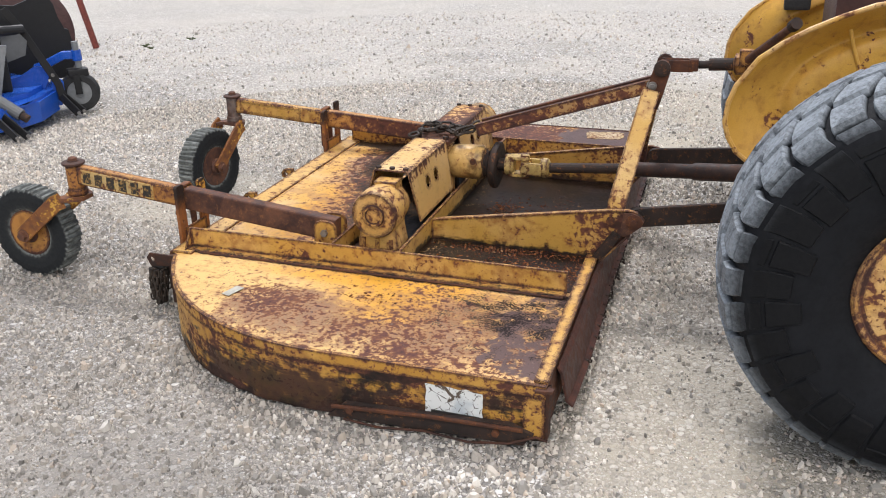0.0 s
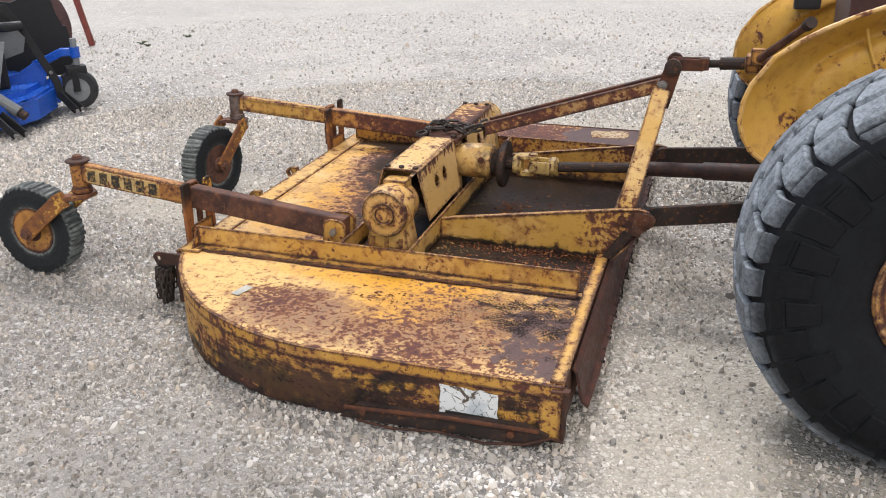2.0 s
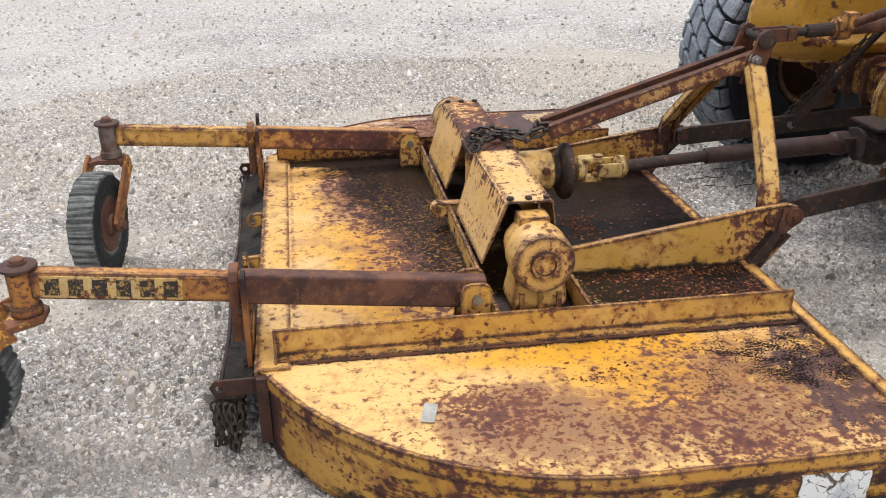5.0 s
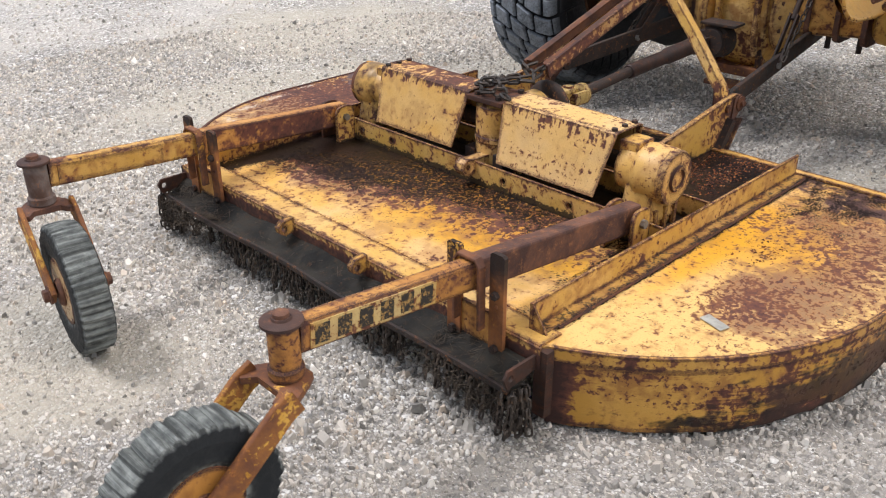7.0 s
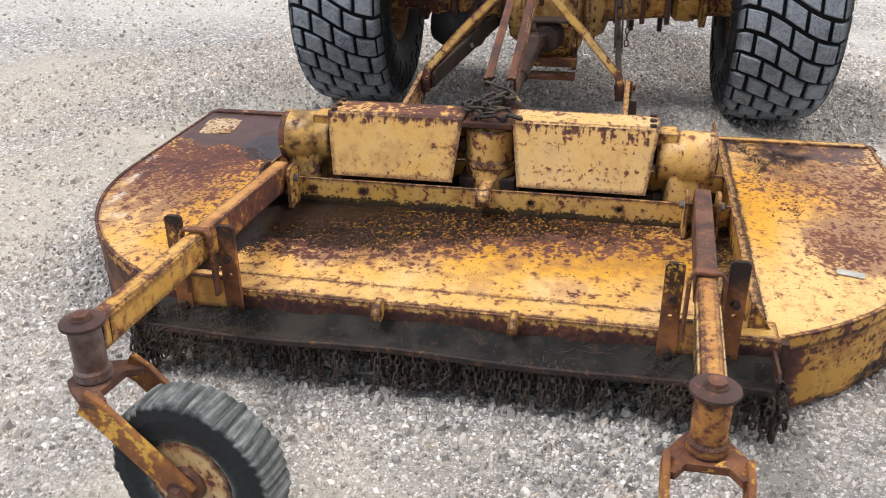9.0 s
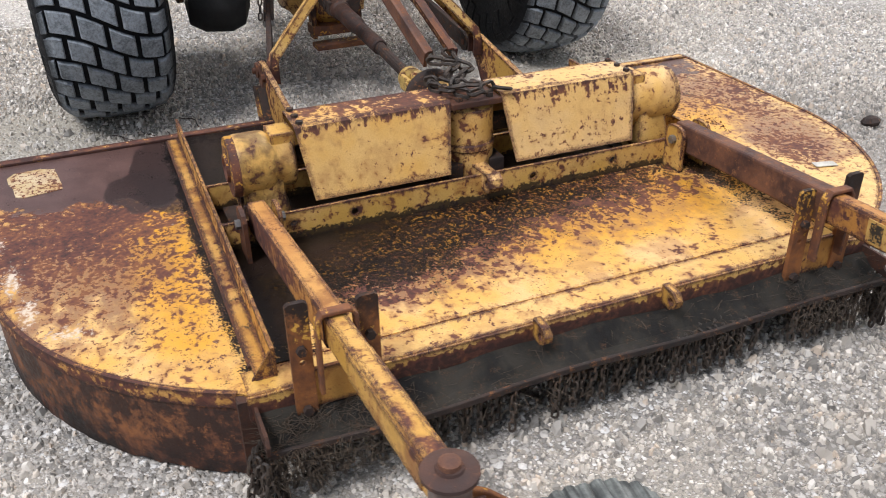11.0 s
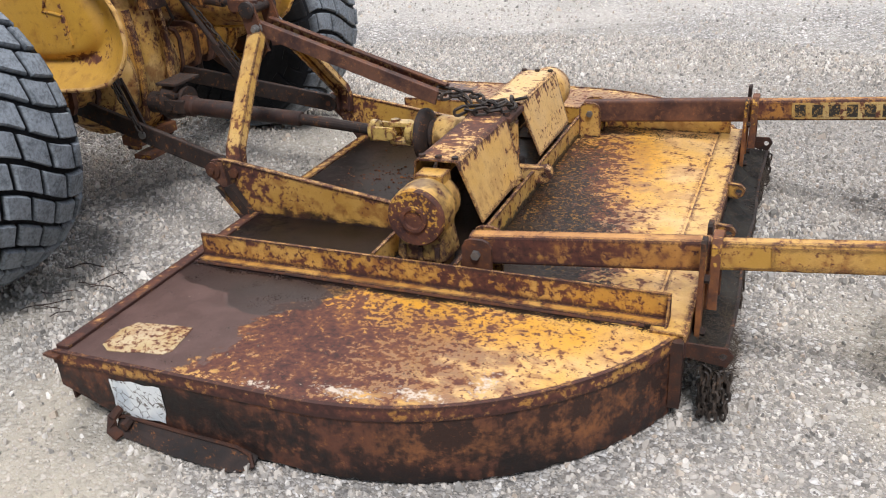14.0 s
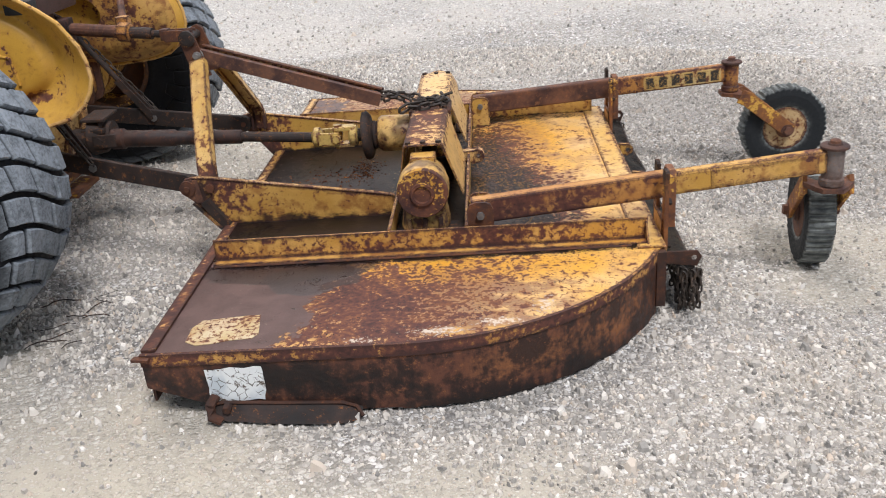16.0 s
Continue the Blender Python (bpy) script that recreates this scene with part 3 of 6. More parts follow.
BOLT = plain("bolt_metal", (0.22, 0.21, 0.20), 0.45, 0.6)
TAG = plain("tag_metal", (0.42, 0.41, 0.36), 0.35, 0.4)
TYRE = rubber("tractor_tyre", base=(0.006, 0.0065, 0.008), dust=(0.018, 0.020, 0.024), amount=0.45, sheen=0.14)
# bluish dust tone, raised to hold the light on the tread too
TREAD = rubber("tractor_tread", base=(0.007, 0.0076, 0.009), dust=(0.30, 0.335, 0.37), amount=0.95, middle=(0.185, 0.246), sheen=0.16, tops=(0.553, 0.222, 0.035))
LAMINATE = rubber("laminated_tyre", base=(0.022, 0.024, 0.026), dust=(0.20, 0.212, 0.200), amount=0.95, middle=(0.043, 0.050), streak=True)
RUBBER = plain("black_rubber", (0.018, 0.018, 0.019), 0.7)
TRACTOR = paint("tractor_paint", level=1.50, clump=1.3, veil=0.22, warm=0.25, gloss=0.30, wear=0.15, tones=((0.58, 0.325, 0.040), (0.63, 0.365, 0.060)),
                scars=[((-0.33, 0.735), (0.10, 0.022), 0.83), ((-0.40, 0.775), (0.03, 0.045), 0.83), ((-0.27, 0.715), (0.10, 0.018), 0.72), ((-0.235, 0.83), (0.012, 0.08), 0.72), ((-0.16, 0.96), (0.010, 0.12), 0.61), ((-0.15, 1.06), (0.03, 0.015), 0.66), ((-0.44, 0.98), (0.03, 0.02), 0.61), ((-0.47, 0.90), (0.02, 0.04), 0.9)])
# dirt and the shade inside the right fender, in one brown tone
SHADED_LINING = paint("shaded_lining_paint", level=0.85, clump=1.6, veil=0.9, warm=0.8, hard=0.5, grime=0.35, gloss=0.5, tones=((0.44, 0.24, 0.045), (0.50, 0.29, 0.065)))
# grime, deepened so that it also holds the shade under the tractor
SHADED_GRIME = paint("grimy_shaded_paint", level=0.30, clump=2.2, hard=0.5, flakes=0.8, grime=0.65, veil=0.9, gloss=0.45, warm=0.7, tones=((0.54, 0.26, 0.045), (0.60, 0.34, 0.08)))
TAN_RIM = paint("tan_rim_paint", level=0.95, clump=1.2, hard=0.6, veil=0.5, tones=((0.48, 0.33, 0.13), (0.56, 0.41, 0.19)))
INNER_RIM = rusty("inner_rim_rust", light=(0.15, 0.075, 0.035), deep=(0.045, 0.024, 0.018), yellow=0.22)
RIM = paint("rim_paint", level=0.85, veil=0.5)
BLUE = plain("blue_paint", (0.012, 0.085, 0.44), 0.25, 0.0, 0.10)
BLACKPAINT = plain("black_paint", (0.005, 0.005, 0.006), 0.55)
GREY = plain("grey_plastic", (0.10, 0.105, 0.11), 0.45, vary=0.1)
LIGHTGREY = plain("light_grey_paint", (0.20, 0.21, 0.215), 0.4, vary=0.12)
MAROON = plain("maroon_paint", (0.060, 0.026, 0.024), 0.5)
RED = plain("red_brown_paint", (0.17, 0.035, 0.025), 0.55)
STRAW = plain("dry_grass", (0.052, 0.037, 0.024), 0.9)
WEED = plain("weed_green", (0.10, 0.115, 0.060), 0.7, vary=0.4)
INK = plain("black_ink", (0.02, 0.018, 0.016), 0.6)


def sticker_mat():
    """White vinyl, crazed by the sun and flaked, with a smudged grey-blue print."""
    n = Nodes("torn_sticker")
    a, b = n.noise(14, 6, 0.7, dist=0.8), n.noise(40, 5, 0.6, dist=0.6)
    crack = n.math("ADD", n.voronoi(38, "DISTANCE_TO_EDGE", "Distance"), n.math("MULTIPLY", n.math("SUBTRACT", n.noise(90, 4, 0.6), 0.5), 0.12))
    col = n.mix(n.step(n.noise(9, 3, 0.5), 0.5, 0.66), (0.74, 0.76, 0.75), (0.50, 0.55, 0.58))
    col = n.mix(n.math("MULTIPLY", n.step(crack, 0.05, 0.015), n.step(b, 0.46, 0.54)), col, (0.10, 0.09, 0.08))
    col = n.mix(n.step(a, 0.55, 0.59), col, (0.10, 0.075, 0.055))
    return n.done(col, 0.5, 0, a, 0.2, 0.001)


def worn_ink():
    """Black stencil paint, half rubbed off yellow."""
    n = Nodes("worn_ink")
    x = spread(n, n.noise(60, 5, 0.65), n.noise(170, 4, 0.6), 0.6)
    col = n.mix(n.step(x, 0.55, 0.95), (0.022, 0.018, 0.014), (0.34, 0.20, 0.06))
    return n.done(col, 0.6, 0, x, 0.2, 0.001)


def crumb_mat():
    n = Nodes("rust_crumbs")
    col = n.ramp(n.island(), [(0.0, (0.02, 0.014, 0.012)), (0.35, (0.075, 0.030, 0.018)), (0.72, (0.15, 0.052, 0.020)), (0.92, (0.24, 0.10, 0.035)), (1.0, (0.30, 0.20, 0.12))])
    return n.done(col, 0.85, 0, spec=0.2)


CRUMBS = crumb_mat()
STICKER, WORN_INK = sticker_mat(), worn_ink()
FADED = paint("faded_panel", level=0.95, clump=0.8, veil=0.3, wear=0.0, tones=((0.52, 0.34, 0.09), (0.60, 0.46, 0.18)))
DECAL = paint("flaking_decal", level=0.72, clump=0.8, hard=0.4, flakes=0.6, dots=-0.15, veil=0.3, wear=0.0, tones=((0.42, 0.31, 0.11), (0.56, 0.48, 0.28)))
GRAVEL, STONES = gravel_mat(), stone_mat()


# ---- mesh helpers ----
def part(name, bm, material, parent=None, label="", smooth=False):
    me = bpy.data.meshes.new(name)
    bmesh.ops.recalc_face_normals(bm, faces=bm.faces)
    bm.to_mesh(me)
    bm.free()
    me.materials.append(material)
    if smooth:
        me.shade_smooth()
        me.set_sharp_from_angle(angle=radians(38))
    ob = new(name, me)
    ob.parent = parent
    return tagged(ob, label)


def again(ob, name, m, parent=None):
    """The same mesh once more at another pose, under a parent."""
    o = new(name, ob.data)
    o.parent = parent
    o.matrix_basis = m
    return o


def box(bm, c, s, m=None, bevel=0.0):
    r = bmesh.ops.create_cube(bm, size=1.0, matrix=Matrix.Translation(c) @ (m or Matrix.Identity(4)) @ Matrix.Diagonal((*s, 1)))
    if bevel:
        es = list({e for v in r["verts"] for e in v.link_edges})
        bmesh.ops.bevel(bm, geom=es, offset=bevel, segments=2, affect="EDGES", profile=0.7)
    return bm


def loft(bm, rings, closed=True, caps=True):
    rows = [[bm.verts.new(p) for p in ring] for ring in rings]
    k = len(rows[0])
    for a, b in zip(rows, rows[1:]):
        for i in range(k if closed else k - 1):
            bm.faces.new((a[i], a[(i + 1) % k], b[(i + 1) % k], b[i]))
    if caps:
        bm.faces.new(rows[0][::-1]), bm.faces.new(rows[-1])
    return bm


def frame_of(d, up):
    d = Vector(d).normalized()
    side = d.cross(Vector(up))
    side = side.normalized() if side.length > 1e-6 else d.orthogonal().normalized()
    return d, side, side.cross(d)


def sweep(bm, path, section, up=(0, 0, 1)):
    """A section of (side, up) points carried along a path."""
    path = [Vector(p) for p in path]
    rings = []
    for i, p in enumerate(path):
        d = (path[min(i + 1, len(path) - 1)] - path[max(i - 1, 0)])
        _, side, over = frame_of(d, up)
        rings.append([p + side * a + over * b for a, b in section])
    return loft(bm, rings)


def rect(w, h, r=0.0):
    if not r:
        return [(-w / 2, -h / 2), (w / 2, -h / 2), (w / 2, h / 2), (-w / 2, h / 2)]
    out = []
    for sx, sy, a0 in ((1, -1, -90), (1, 1, 0), (-1, 1, 90), (-1, -1, 180)):
        for k in range(3):
            a = radians(a0 + 45 * k)
            out.append((sx * (w / 2 - r) + r * math.cos(a), sy * (h / 2 - r) + r * math.sin(a)))
    return out


def circle(r, k=16):
    return [(r * math.cos(2 * math.pi * i / k), r * math.sin(2 * math.pi * i / k)) for i in range(k)]


def rod(bm, a, b, r, k=14, r2=None):
    a, b = Vector(a), Vector(b)
    _, side, over = frame_of(b - a, (0, 0, 1) if abs((b - a).normalized().z) < 0.95 else (1, 0, 0))
    return loft(bm, [[p + side * (x * q) + over * (y * q) for x, y in circle(1, k)] for p, q in ((a, r), (b, r if r2 is None else r2))])


def lathe(bm, profile, base, axis, k=28, caps=True):
    """Rings of (radius, along) turned round an axis from a base."""
    base = Vector(base)
    d, side, over = frame_of(axis, (0, 0, 1) if abs(Vector(axis).normalized().z) < 0.95 else (1, 0, 0))
    return loft(bm, [[base + d * h + side * (x * r) + over * (y * r) for x, y in circle(1, k)] for r, h in profile], caps=caps)


def slab(bm, outline, thick, m, holes=(), k=16):
    """A flat plate of an outline in x and y, of a thickness in z, with round holes (x, y, r), laid by the pose m."""
    loops = [list(outline)] + [[(hx + a, hy + b) for a, b in circle(r, k)] for hx, hy, r in holes]
    both = []
    for z in (-thick / 2, thick / 2):
        edges, rows = [], []
        for lp in loops:
            vs = [bm.verts.new(m @ Vector((x, y, z))) for x, y in lp]
            rows.append(vs)
            edges += [bm.edges.new((vs[i], vs[(i + 1) % len(vs)])) for i in range(len(vs))]
        bmesh.ops.triangle_fill(bm, edges=edges, use_beauty=True, use_dissolve=False)
        both.append(rows)
    for a, b in zip(*both):
        for i in range(len(a)):
            j = (i + 1) % len(a)
            bm.faces.new((a[i], a[j], b[j], b[i]))
    return bm


UW = Matrix(((1, 0, 0, 0), (0, 0, -1, 0), (0, 1, 0, 0), (0, 0, 0, 1)))  # x, y of an outline to x, z


def upright(v):
    return Matrix.Translation((0, v, 0)) @ UW


def link_bm(bm, m, length=0.036, width=0.022, r=0.0035, k=5, n=10):
    """One chain link, long along x."""
    ring = []
    half = (length - width) / 2
    for i in range(n):
        a = 2 * math.pi * i / n
        ring.append(Vector((math.cos(a) * (width / 2 - r) + (half if math.cos(a) > 0 else -half), math.sin(a) * (width / 2 - r), 0)))
    rows = []
    for i, p in enumerate(ring):
        d = (ring[(i + 1) % n] - ring[i - 1]).normalized()
        out = Vector((d.y, -d.x, 0))
        rows.append([bm.verts.new(m @ (p + out * (x * r) + Vector((0, 0, y * r)))) for x, y in circle(1, k)])
    for i in range(n):
        a, b = rows[i], rows[(i + 1) % n]
        for j in range(k):
            bm.faces.new((a[j], a[(j + 1) % k], b[(j + 1) % k], b[j]))


def chain_along(bm, pts, pitch=0.027, size=1.0, rnd=None):
    pts = [Vector(p) for p in pts]
    rnd = rnd or random.Random(3)
    total = [0.0]
    for a, b in zip(pts, pts[1:]):
        total.append(total[-1] + (b - a).length)
    n = int(total[-1] / pitch)
    for i in range(n):
        s = (i + 0.5) * pitch
        k = max(j for j in range(len(pts) - 1) if total[j] <= s)
        d = pts[k + 1] - pts[k]
        p = pts[k] + d.normalized() * (s - total[k])
        q = d.to_track_quat("X", "Z").to_matrix().to_4x4()
        spin = Matrix.Rotation((math.pi / 2 if i % 2 else 0) + rnd.uniform(-0.4, 0.4), 4, "X")
        link_bm(bm, Matrix.Translation(p) @ q @ spin @ Matrix.Scale(size, 4))
    return bm


def B():
    return bmesh.new()


# ---- ground ----
def hollow(x, y):
    """A shallow dip under the tail wheels, shaped to fit the camera's view of them."""
    return 0.030 * np.exp(-((x + 2.72) / 0.50) ** 4) * np.exp(-((y - 3.40) / 1.10) ** 4)


def ground():
    def axis(lo, hi, step):
        near = list(np.arange(lo, hi, step))
        far = [3, 6, 11, 20, 36, 70, 140, 300, 700]
        return np.array([lo - f for f in far[::-1]] + near + [hi + f for f in far])

    xs, ys = axis(-8.0, 4.0, 0.08), axis(-2.0, 10.0, 0.08)
    verts = []
    for y in ys:
        for x in xs:
            z = 0.006 * noise.noise((x * 0.8, y * 0.8, 3.1)) + 0.003 * noise.noise((x * 3.1, y * 3.1, 7.7)) - 0.006
            z -= hollow(x, y)
            verts.append((x, y, z if abs(x) < 20 and abs(y) < 20 else -0.006))
    w = len(xs)
    faces = [(j * w + i, j * w + i + 1, (j + 1) * w + i + 1, (j + 1) * w + i) for j in range(len(ys) - 1) for i in range(w - 1)]
    me = bpy.data.meshes.new("ground")
    me.from_pydata(verts, [], faces)
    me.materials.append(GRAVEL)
    me.shade_smooth()
    tagged(new("ground", me), "pale grey crushed gravel yard with sandy patches", "ground", kind="structure")


def stones(count=246000):
    """Loose crushed gravel: five-sided chunks with tilted tops, thickest round the machine."""
    rng = np.random.default_rng(5)
    near = rng.random(count) < 0.82
    r = np.where(near, 3.7 * rng.random(count) ** 0.5, 3.7 + 4.6 * rng.random(count) ** 0.8)
    a = rng.random(count) * 2 * np.pi
    x, y = -1.35 + r * np.cos(a), 3.5 + r * np.sin(a)
    keep = ~((np.abs(x + 1.0) < 0.42) & (np.abs(y - 3.49) < 1.2))
    for (cx, cy), (rx, ry) in SANDY:
        inside = ((x - cx) / rx) ** 2 + ((y - cy) / ry) ** 2 < 0.4 + 1.0 * rng.random(count)
        keep &= ~(inside & (rng.random(count) < 0.72))
    # swept thinner and thicker in patches
    grid = rng.random((40, 40))
    gx, gy = (x + 10) / 0.5 % 39, (y + 6) / 0.5 % 39
    ix, iy = gx.astype(int), gy.astype(int)
    fx, fy = gx - ix, gy - iy
    thick = (grid[ix, iy] * (1 - fx) + grid[ix + 1, iy] * fx) * (1 - fy) + (grid[ix, iy + 1] * (1 - fx) + grid[ix + 1, iy + 1] * fx) * fy
    keep &= rng.random(count) < np.clip(1.9 * thick + 0.18, 0.4, 1.0)
    x, y, r, count = x[keep], y[keep], r[keep], int(keep.sum())
    size = (0.0032 + 0.0070 * rng.random(count) ** 2.0 + 0.012 * (rng.random(count) > 0.96) * rng.random(count)) * (1 + 0.25 * (r > 3.7))
    k = 2 * np.pi * (np.arange(5) + 0.55 * (rng.random((count, 5)) - 0.5)) / 5 + 2 * np.pi * rng.random((count, 1))
    wide = size[:, None] * (0.75 + 0.5 * rng.random((count, 5)))
    long, turn = 0.75 + 0.6 * rng.random((count, 1)), 2 * np.pi * rng.random((count, 1))
    bx, by = wide * np.cos(k) * long, wide * np.sin(k)
    c, s = np.cos(turn), np.sin(turn)
    bx, by = bx * c - by * s, bx * s + by * c
    shrink, high = 0.38 + 0.40 * rng.random((count, 1)), size[:, None] * (0.55 + 0.60 * rng.random((count, 1)))
    off = (rng.random((count, 2, 1)) - 0.5) * size[:, None, None] * 0.5
    tx, ty = bx * shrink + off[:, 0], by * shrink + off[:, 1]
    tilt = (rng.random((count, 2, 1)) - 0.5) * 1.6
    tz = high + tilt[:, 0] * tx + tilt[:, 1] * ty
    lift = rng.random((count, 1)) * 0.003 - 0.010
    px, py = np.concatenate([bx, tx], 1) + x[:, None], np.concatenate([by, ty], 1) + y[:, None]
    lift = lift - hollow(x, y)[:, None]
    pz = np.concatenate([np.zeros((count, 5)) + lift, tz + lift + 0.0035], 1)
    co = np.stack([px, py, pz], -1).reshape(-1)
    tri = [(5, 6, 7), (5, 7, 8), (5, 8, 9)]
    for q in range(5):
        e = (q + 1) % 5
        tri += [(q, e, e + 5), (q, e + 5, q + 5)]
    idx = (np.array(tri)[None] + 10 * np.arange(count)[:, None, None]).reshape(-1)
    me = bpy.data.meshes.new("gravel_stones")
    me.vertices.add(count * 10)
    me.vertices.foreach_set("co", co)
    me.loops.add(len(idx))
    me.loops.foreach_set("vertex_index", idx.astype(np.int32))
    me.polygons.add(len(idx) // 3)
    me.polygons.foreach_set("loop_start", np.arange(0, len(idx), 3, dtype=np.int32))
    me.update(calc_edges=True)
    me.shade_flat()
    me.materials.append(STONES)
    tagged(new("gravel_stones", me), "loose angular grey and beige gravel stones", "gravel", kind="stuff")


ground()
stones()


# ---- rotary cutter: u ahead, v to its left, w up from the deck's front edge ----
SLOPE = 0.022
CX, CY, CZ = -0.40, 3.49, 0.205
cutter = new("rotary_cutter")
cutter.matrix_world = Matrix.Translation((CX, CY, CZ)) @ Matrix.Rotation(math.asin(SLOPE), 4, "Y")
tagged(cutter, "worn yellow twin-spindle rotary mower deck rusting on gravel behind a tractor", "rotary cutter")
HALF, ARC_U, ARC_R, REAR = 1.415, -0.73, 0.92, -1.585


def gw(u, z=0.0):
    """Height w of a level z of the world."""
    return z - CZ + SLOPE * u


def side_path(sign, n=22, out=0.0, rear=-1.565):
    """The deck's outer edge on one side, from front to rear."""
    r = ARC_R + out
    pts = [(0.0, sign * (HALF + out)), (-0.25, sign * (HALF + out)), (-0.5, sign * (HALF + out))]
    end = math.asin(min(1, (ARC_U - rear) / r))
    for i in range(n + 1):
        a = end * i / n
        pts.append((ARC_U - r * math.sin(a), sign * (HALF - ARC_R + r * math.cos(a))))
    return pts


def wall(bm, path, top, bottom, thick):
    """An upright sheet along a path in the plan; thickness towards the middle."""
    rings = []
    for i, (u, v) in enumerate(path):
        a, b = path[max(i - 1, 0)], path[min(i + 1, len(path) - 1)]
        d = Vector((b[0] - a[0], b[1] - a[1]))
        nrm = Vector((d.y, -d.x)).normalized() * thick
        if nrm.y * v > 0:
            nrm = -nrm
        t, w = top(u, i), bottom(u, i)
        rings.append([(u, v, t), (u, v, w), (u + nrm.x, v + nrm.y, w), (u + nrm.x, v + nrm.y, t)])
    return loft(bm, rings)


def build_deck():
    right, left = side_path(-1), side_path(1)
    outline = right + [(REAR, -0.86), (REAR, 0.86)] + left[::-1]
    bm = slab(B(), outline, 0.008, pose(0, 0, -0.004))
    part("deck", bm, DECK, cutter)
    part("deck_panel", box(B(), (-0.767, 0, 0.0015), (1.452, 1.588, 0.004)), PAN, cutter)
    rnd = random.Random(11)
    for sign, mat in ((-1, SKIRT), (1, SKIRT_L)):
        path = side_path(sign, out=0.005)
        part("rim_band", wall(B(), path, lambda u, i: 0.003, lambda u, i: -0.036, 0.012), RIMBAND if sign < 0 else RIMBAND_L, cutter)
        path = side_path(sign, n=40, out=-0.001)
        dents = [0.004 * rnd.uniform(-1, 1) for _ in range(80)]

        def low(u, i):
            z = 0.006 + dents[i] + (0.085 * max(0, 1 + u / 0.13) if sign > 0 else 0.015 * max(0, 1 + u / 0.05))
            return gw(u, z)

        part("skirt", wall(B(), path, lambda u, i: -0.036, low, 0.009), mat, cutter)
    # lip along the front edge and the hanging front flap
    part("front_lip", box(B(), (-0.020, 0, 0.005), (0.042, 2.80, 0.009), bevel=0.002), LIPBAR, cutter)
    bm = loft(B(), [[(0.006, v, -0.014), (0.020, v, -0.034), (0.040 + 0.005 * math.sin(5 * v), v, -0.128), (0.058 + 0.005 * math.sin(5 * v), v, -0.140), (0.054 + 0.005 * math.sin(5 * v), v, -0.147), (0.033 + 0.005 * math.sin(5 * v), v, -0.132), (0.013, v, -0.038), (0.001, v, -0.018)] for v in np.linspace(-1.27, 1.27, 40)])
    part("front_flap", bm, FLAP, cutter, "bent rusty front flap")
    for s in (-1, 1):
        part("corner_tab", slab(B(), [(-0.03, 0.0), (0.018, 0.008), (0.022, 0.028), (-0.03, 0.034)], 0.008, pose(0, s * (HALF - 0.012) - (0.034 if s < 0 else 0), -0.008)), STEEL, cutter)
    part("front_wall", box(B(), (-0.006, 0, -0.09), (0.008, 2.78, 0.16)), STEEL, cutter)
    part("corner_strip", box(B(), (-0.034, -HALF - 0.0035, -0.105), (0.062, 0.005, 0.135), bevel=0.002), RIMBAND, cutter)
    part("corner_post", box(B(), (0.004, -HALF + 0.018, -0.095), (0.010, 0.040, 0.165), bevel=0.003), DARK_RUST, cutter)
    # skid shoes low on both sides: the right one flat and bolted, the left one bent outwards
    o = [(-0.68, -0.02), (-0.62, 0.032), (-0.10, 0.045), (-0.03, 0.02), (-0.06, -0.018)]
    shoe = part("skid_shoe", slab(B(), [(u, w + gw(u, 0.030)) for u, w in o], 0.02, upright(-HALF - 0.012)), DARK, cutter)
    for u in (-0.60, -0.14):
        part("shoe_bolt", rod(B(), (u, -HALF - 0.01, gw(u, 0.045)), (u, -HALF - 0.034, gw(u, 0.045)), 0.012, 6), STEEL, shoe)
    part("shoe_rail", sweep(B(), [(-0.66, -HALF - 0.026, gw(-0.66, 0.050)), (-0.35, -HALF - 0.027, gw(-0.35, 0.066)), (-0.06, -HALF - 0.026, gw(-0.06, 0.066))], rect(0.010, 0.012, 0.003)), STEEL, shoe)
    rows = []
    for u, top, out in ((-0.19, 0.040, 0.020), (-0.23, 0.046, 0.036), (-0.40, 0.042, 0.055), (-0.52, 0.038, 0.060), (-0.59, 0.032, 0.058), (-0.625, 0.020, 0.030)):
        w = lambda z: gw(u, z)
        rows.append([(u, HALF + 0.004, w(top)), (u, HALF + 0.010, w(top)), (u, HALF + 0.014 + out * 0.35, w(top * 0.62)), (u, HALF + 0.010 + out, w(0.006)), (u, HALF + 0.004 + out, w(0.003)), (u, HALF + 0.006 + out * 0.30, w(top * 0.55))])
    shoe = part("skid_shoe", loft(B(), rows), DARK, cutter, "dark bent skid shoe with a clipped end")
    part("shoe_rail", sweep(B(), [(u, HALF + 0.010 + d, gw(u, z)) for u, d, z in ((-0.17, 0.004, 0.040), (-0.22, 0.004, 0.050), (-0.40, 0.004, 0.044), (-0.57, 0.003, 0.040), (-0.61, 0.008, 0.030), (-0.63, 0.03, 0.012))], circle(0.0055, 6)), DARK_RUST, shoe)
    part("shoe_bolt", rod(B(), (-0.235, HALF + 0.02, gw(-0.235, 0.045)), (-0.235, HALF + 0.045, gw(-0.235, 0.040)), 0.013, 6), DARK_RUST, shoe)
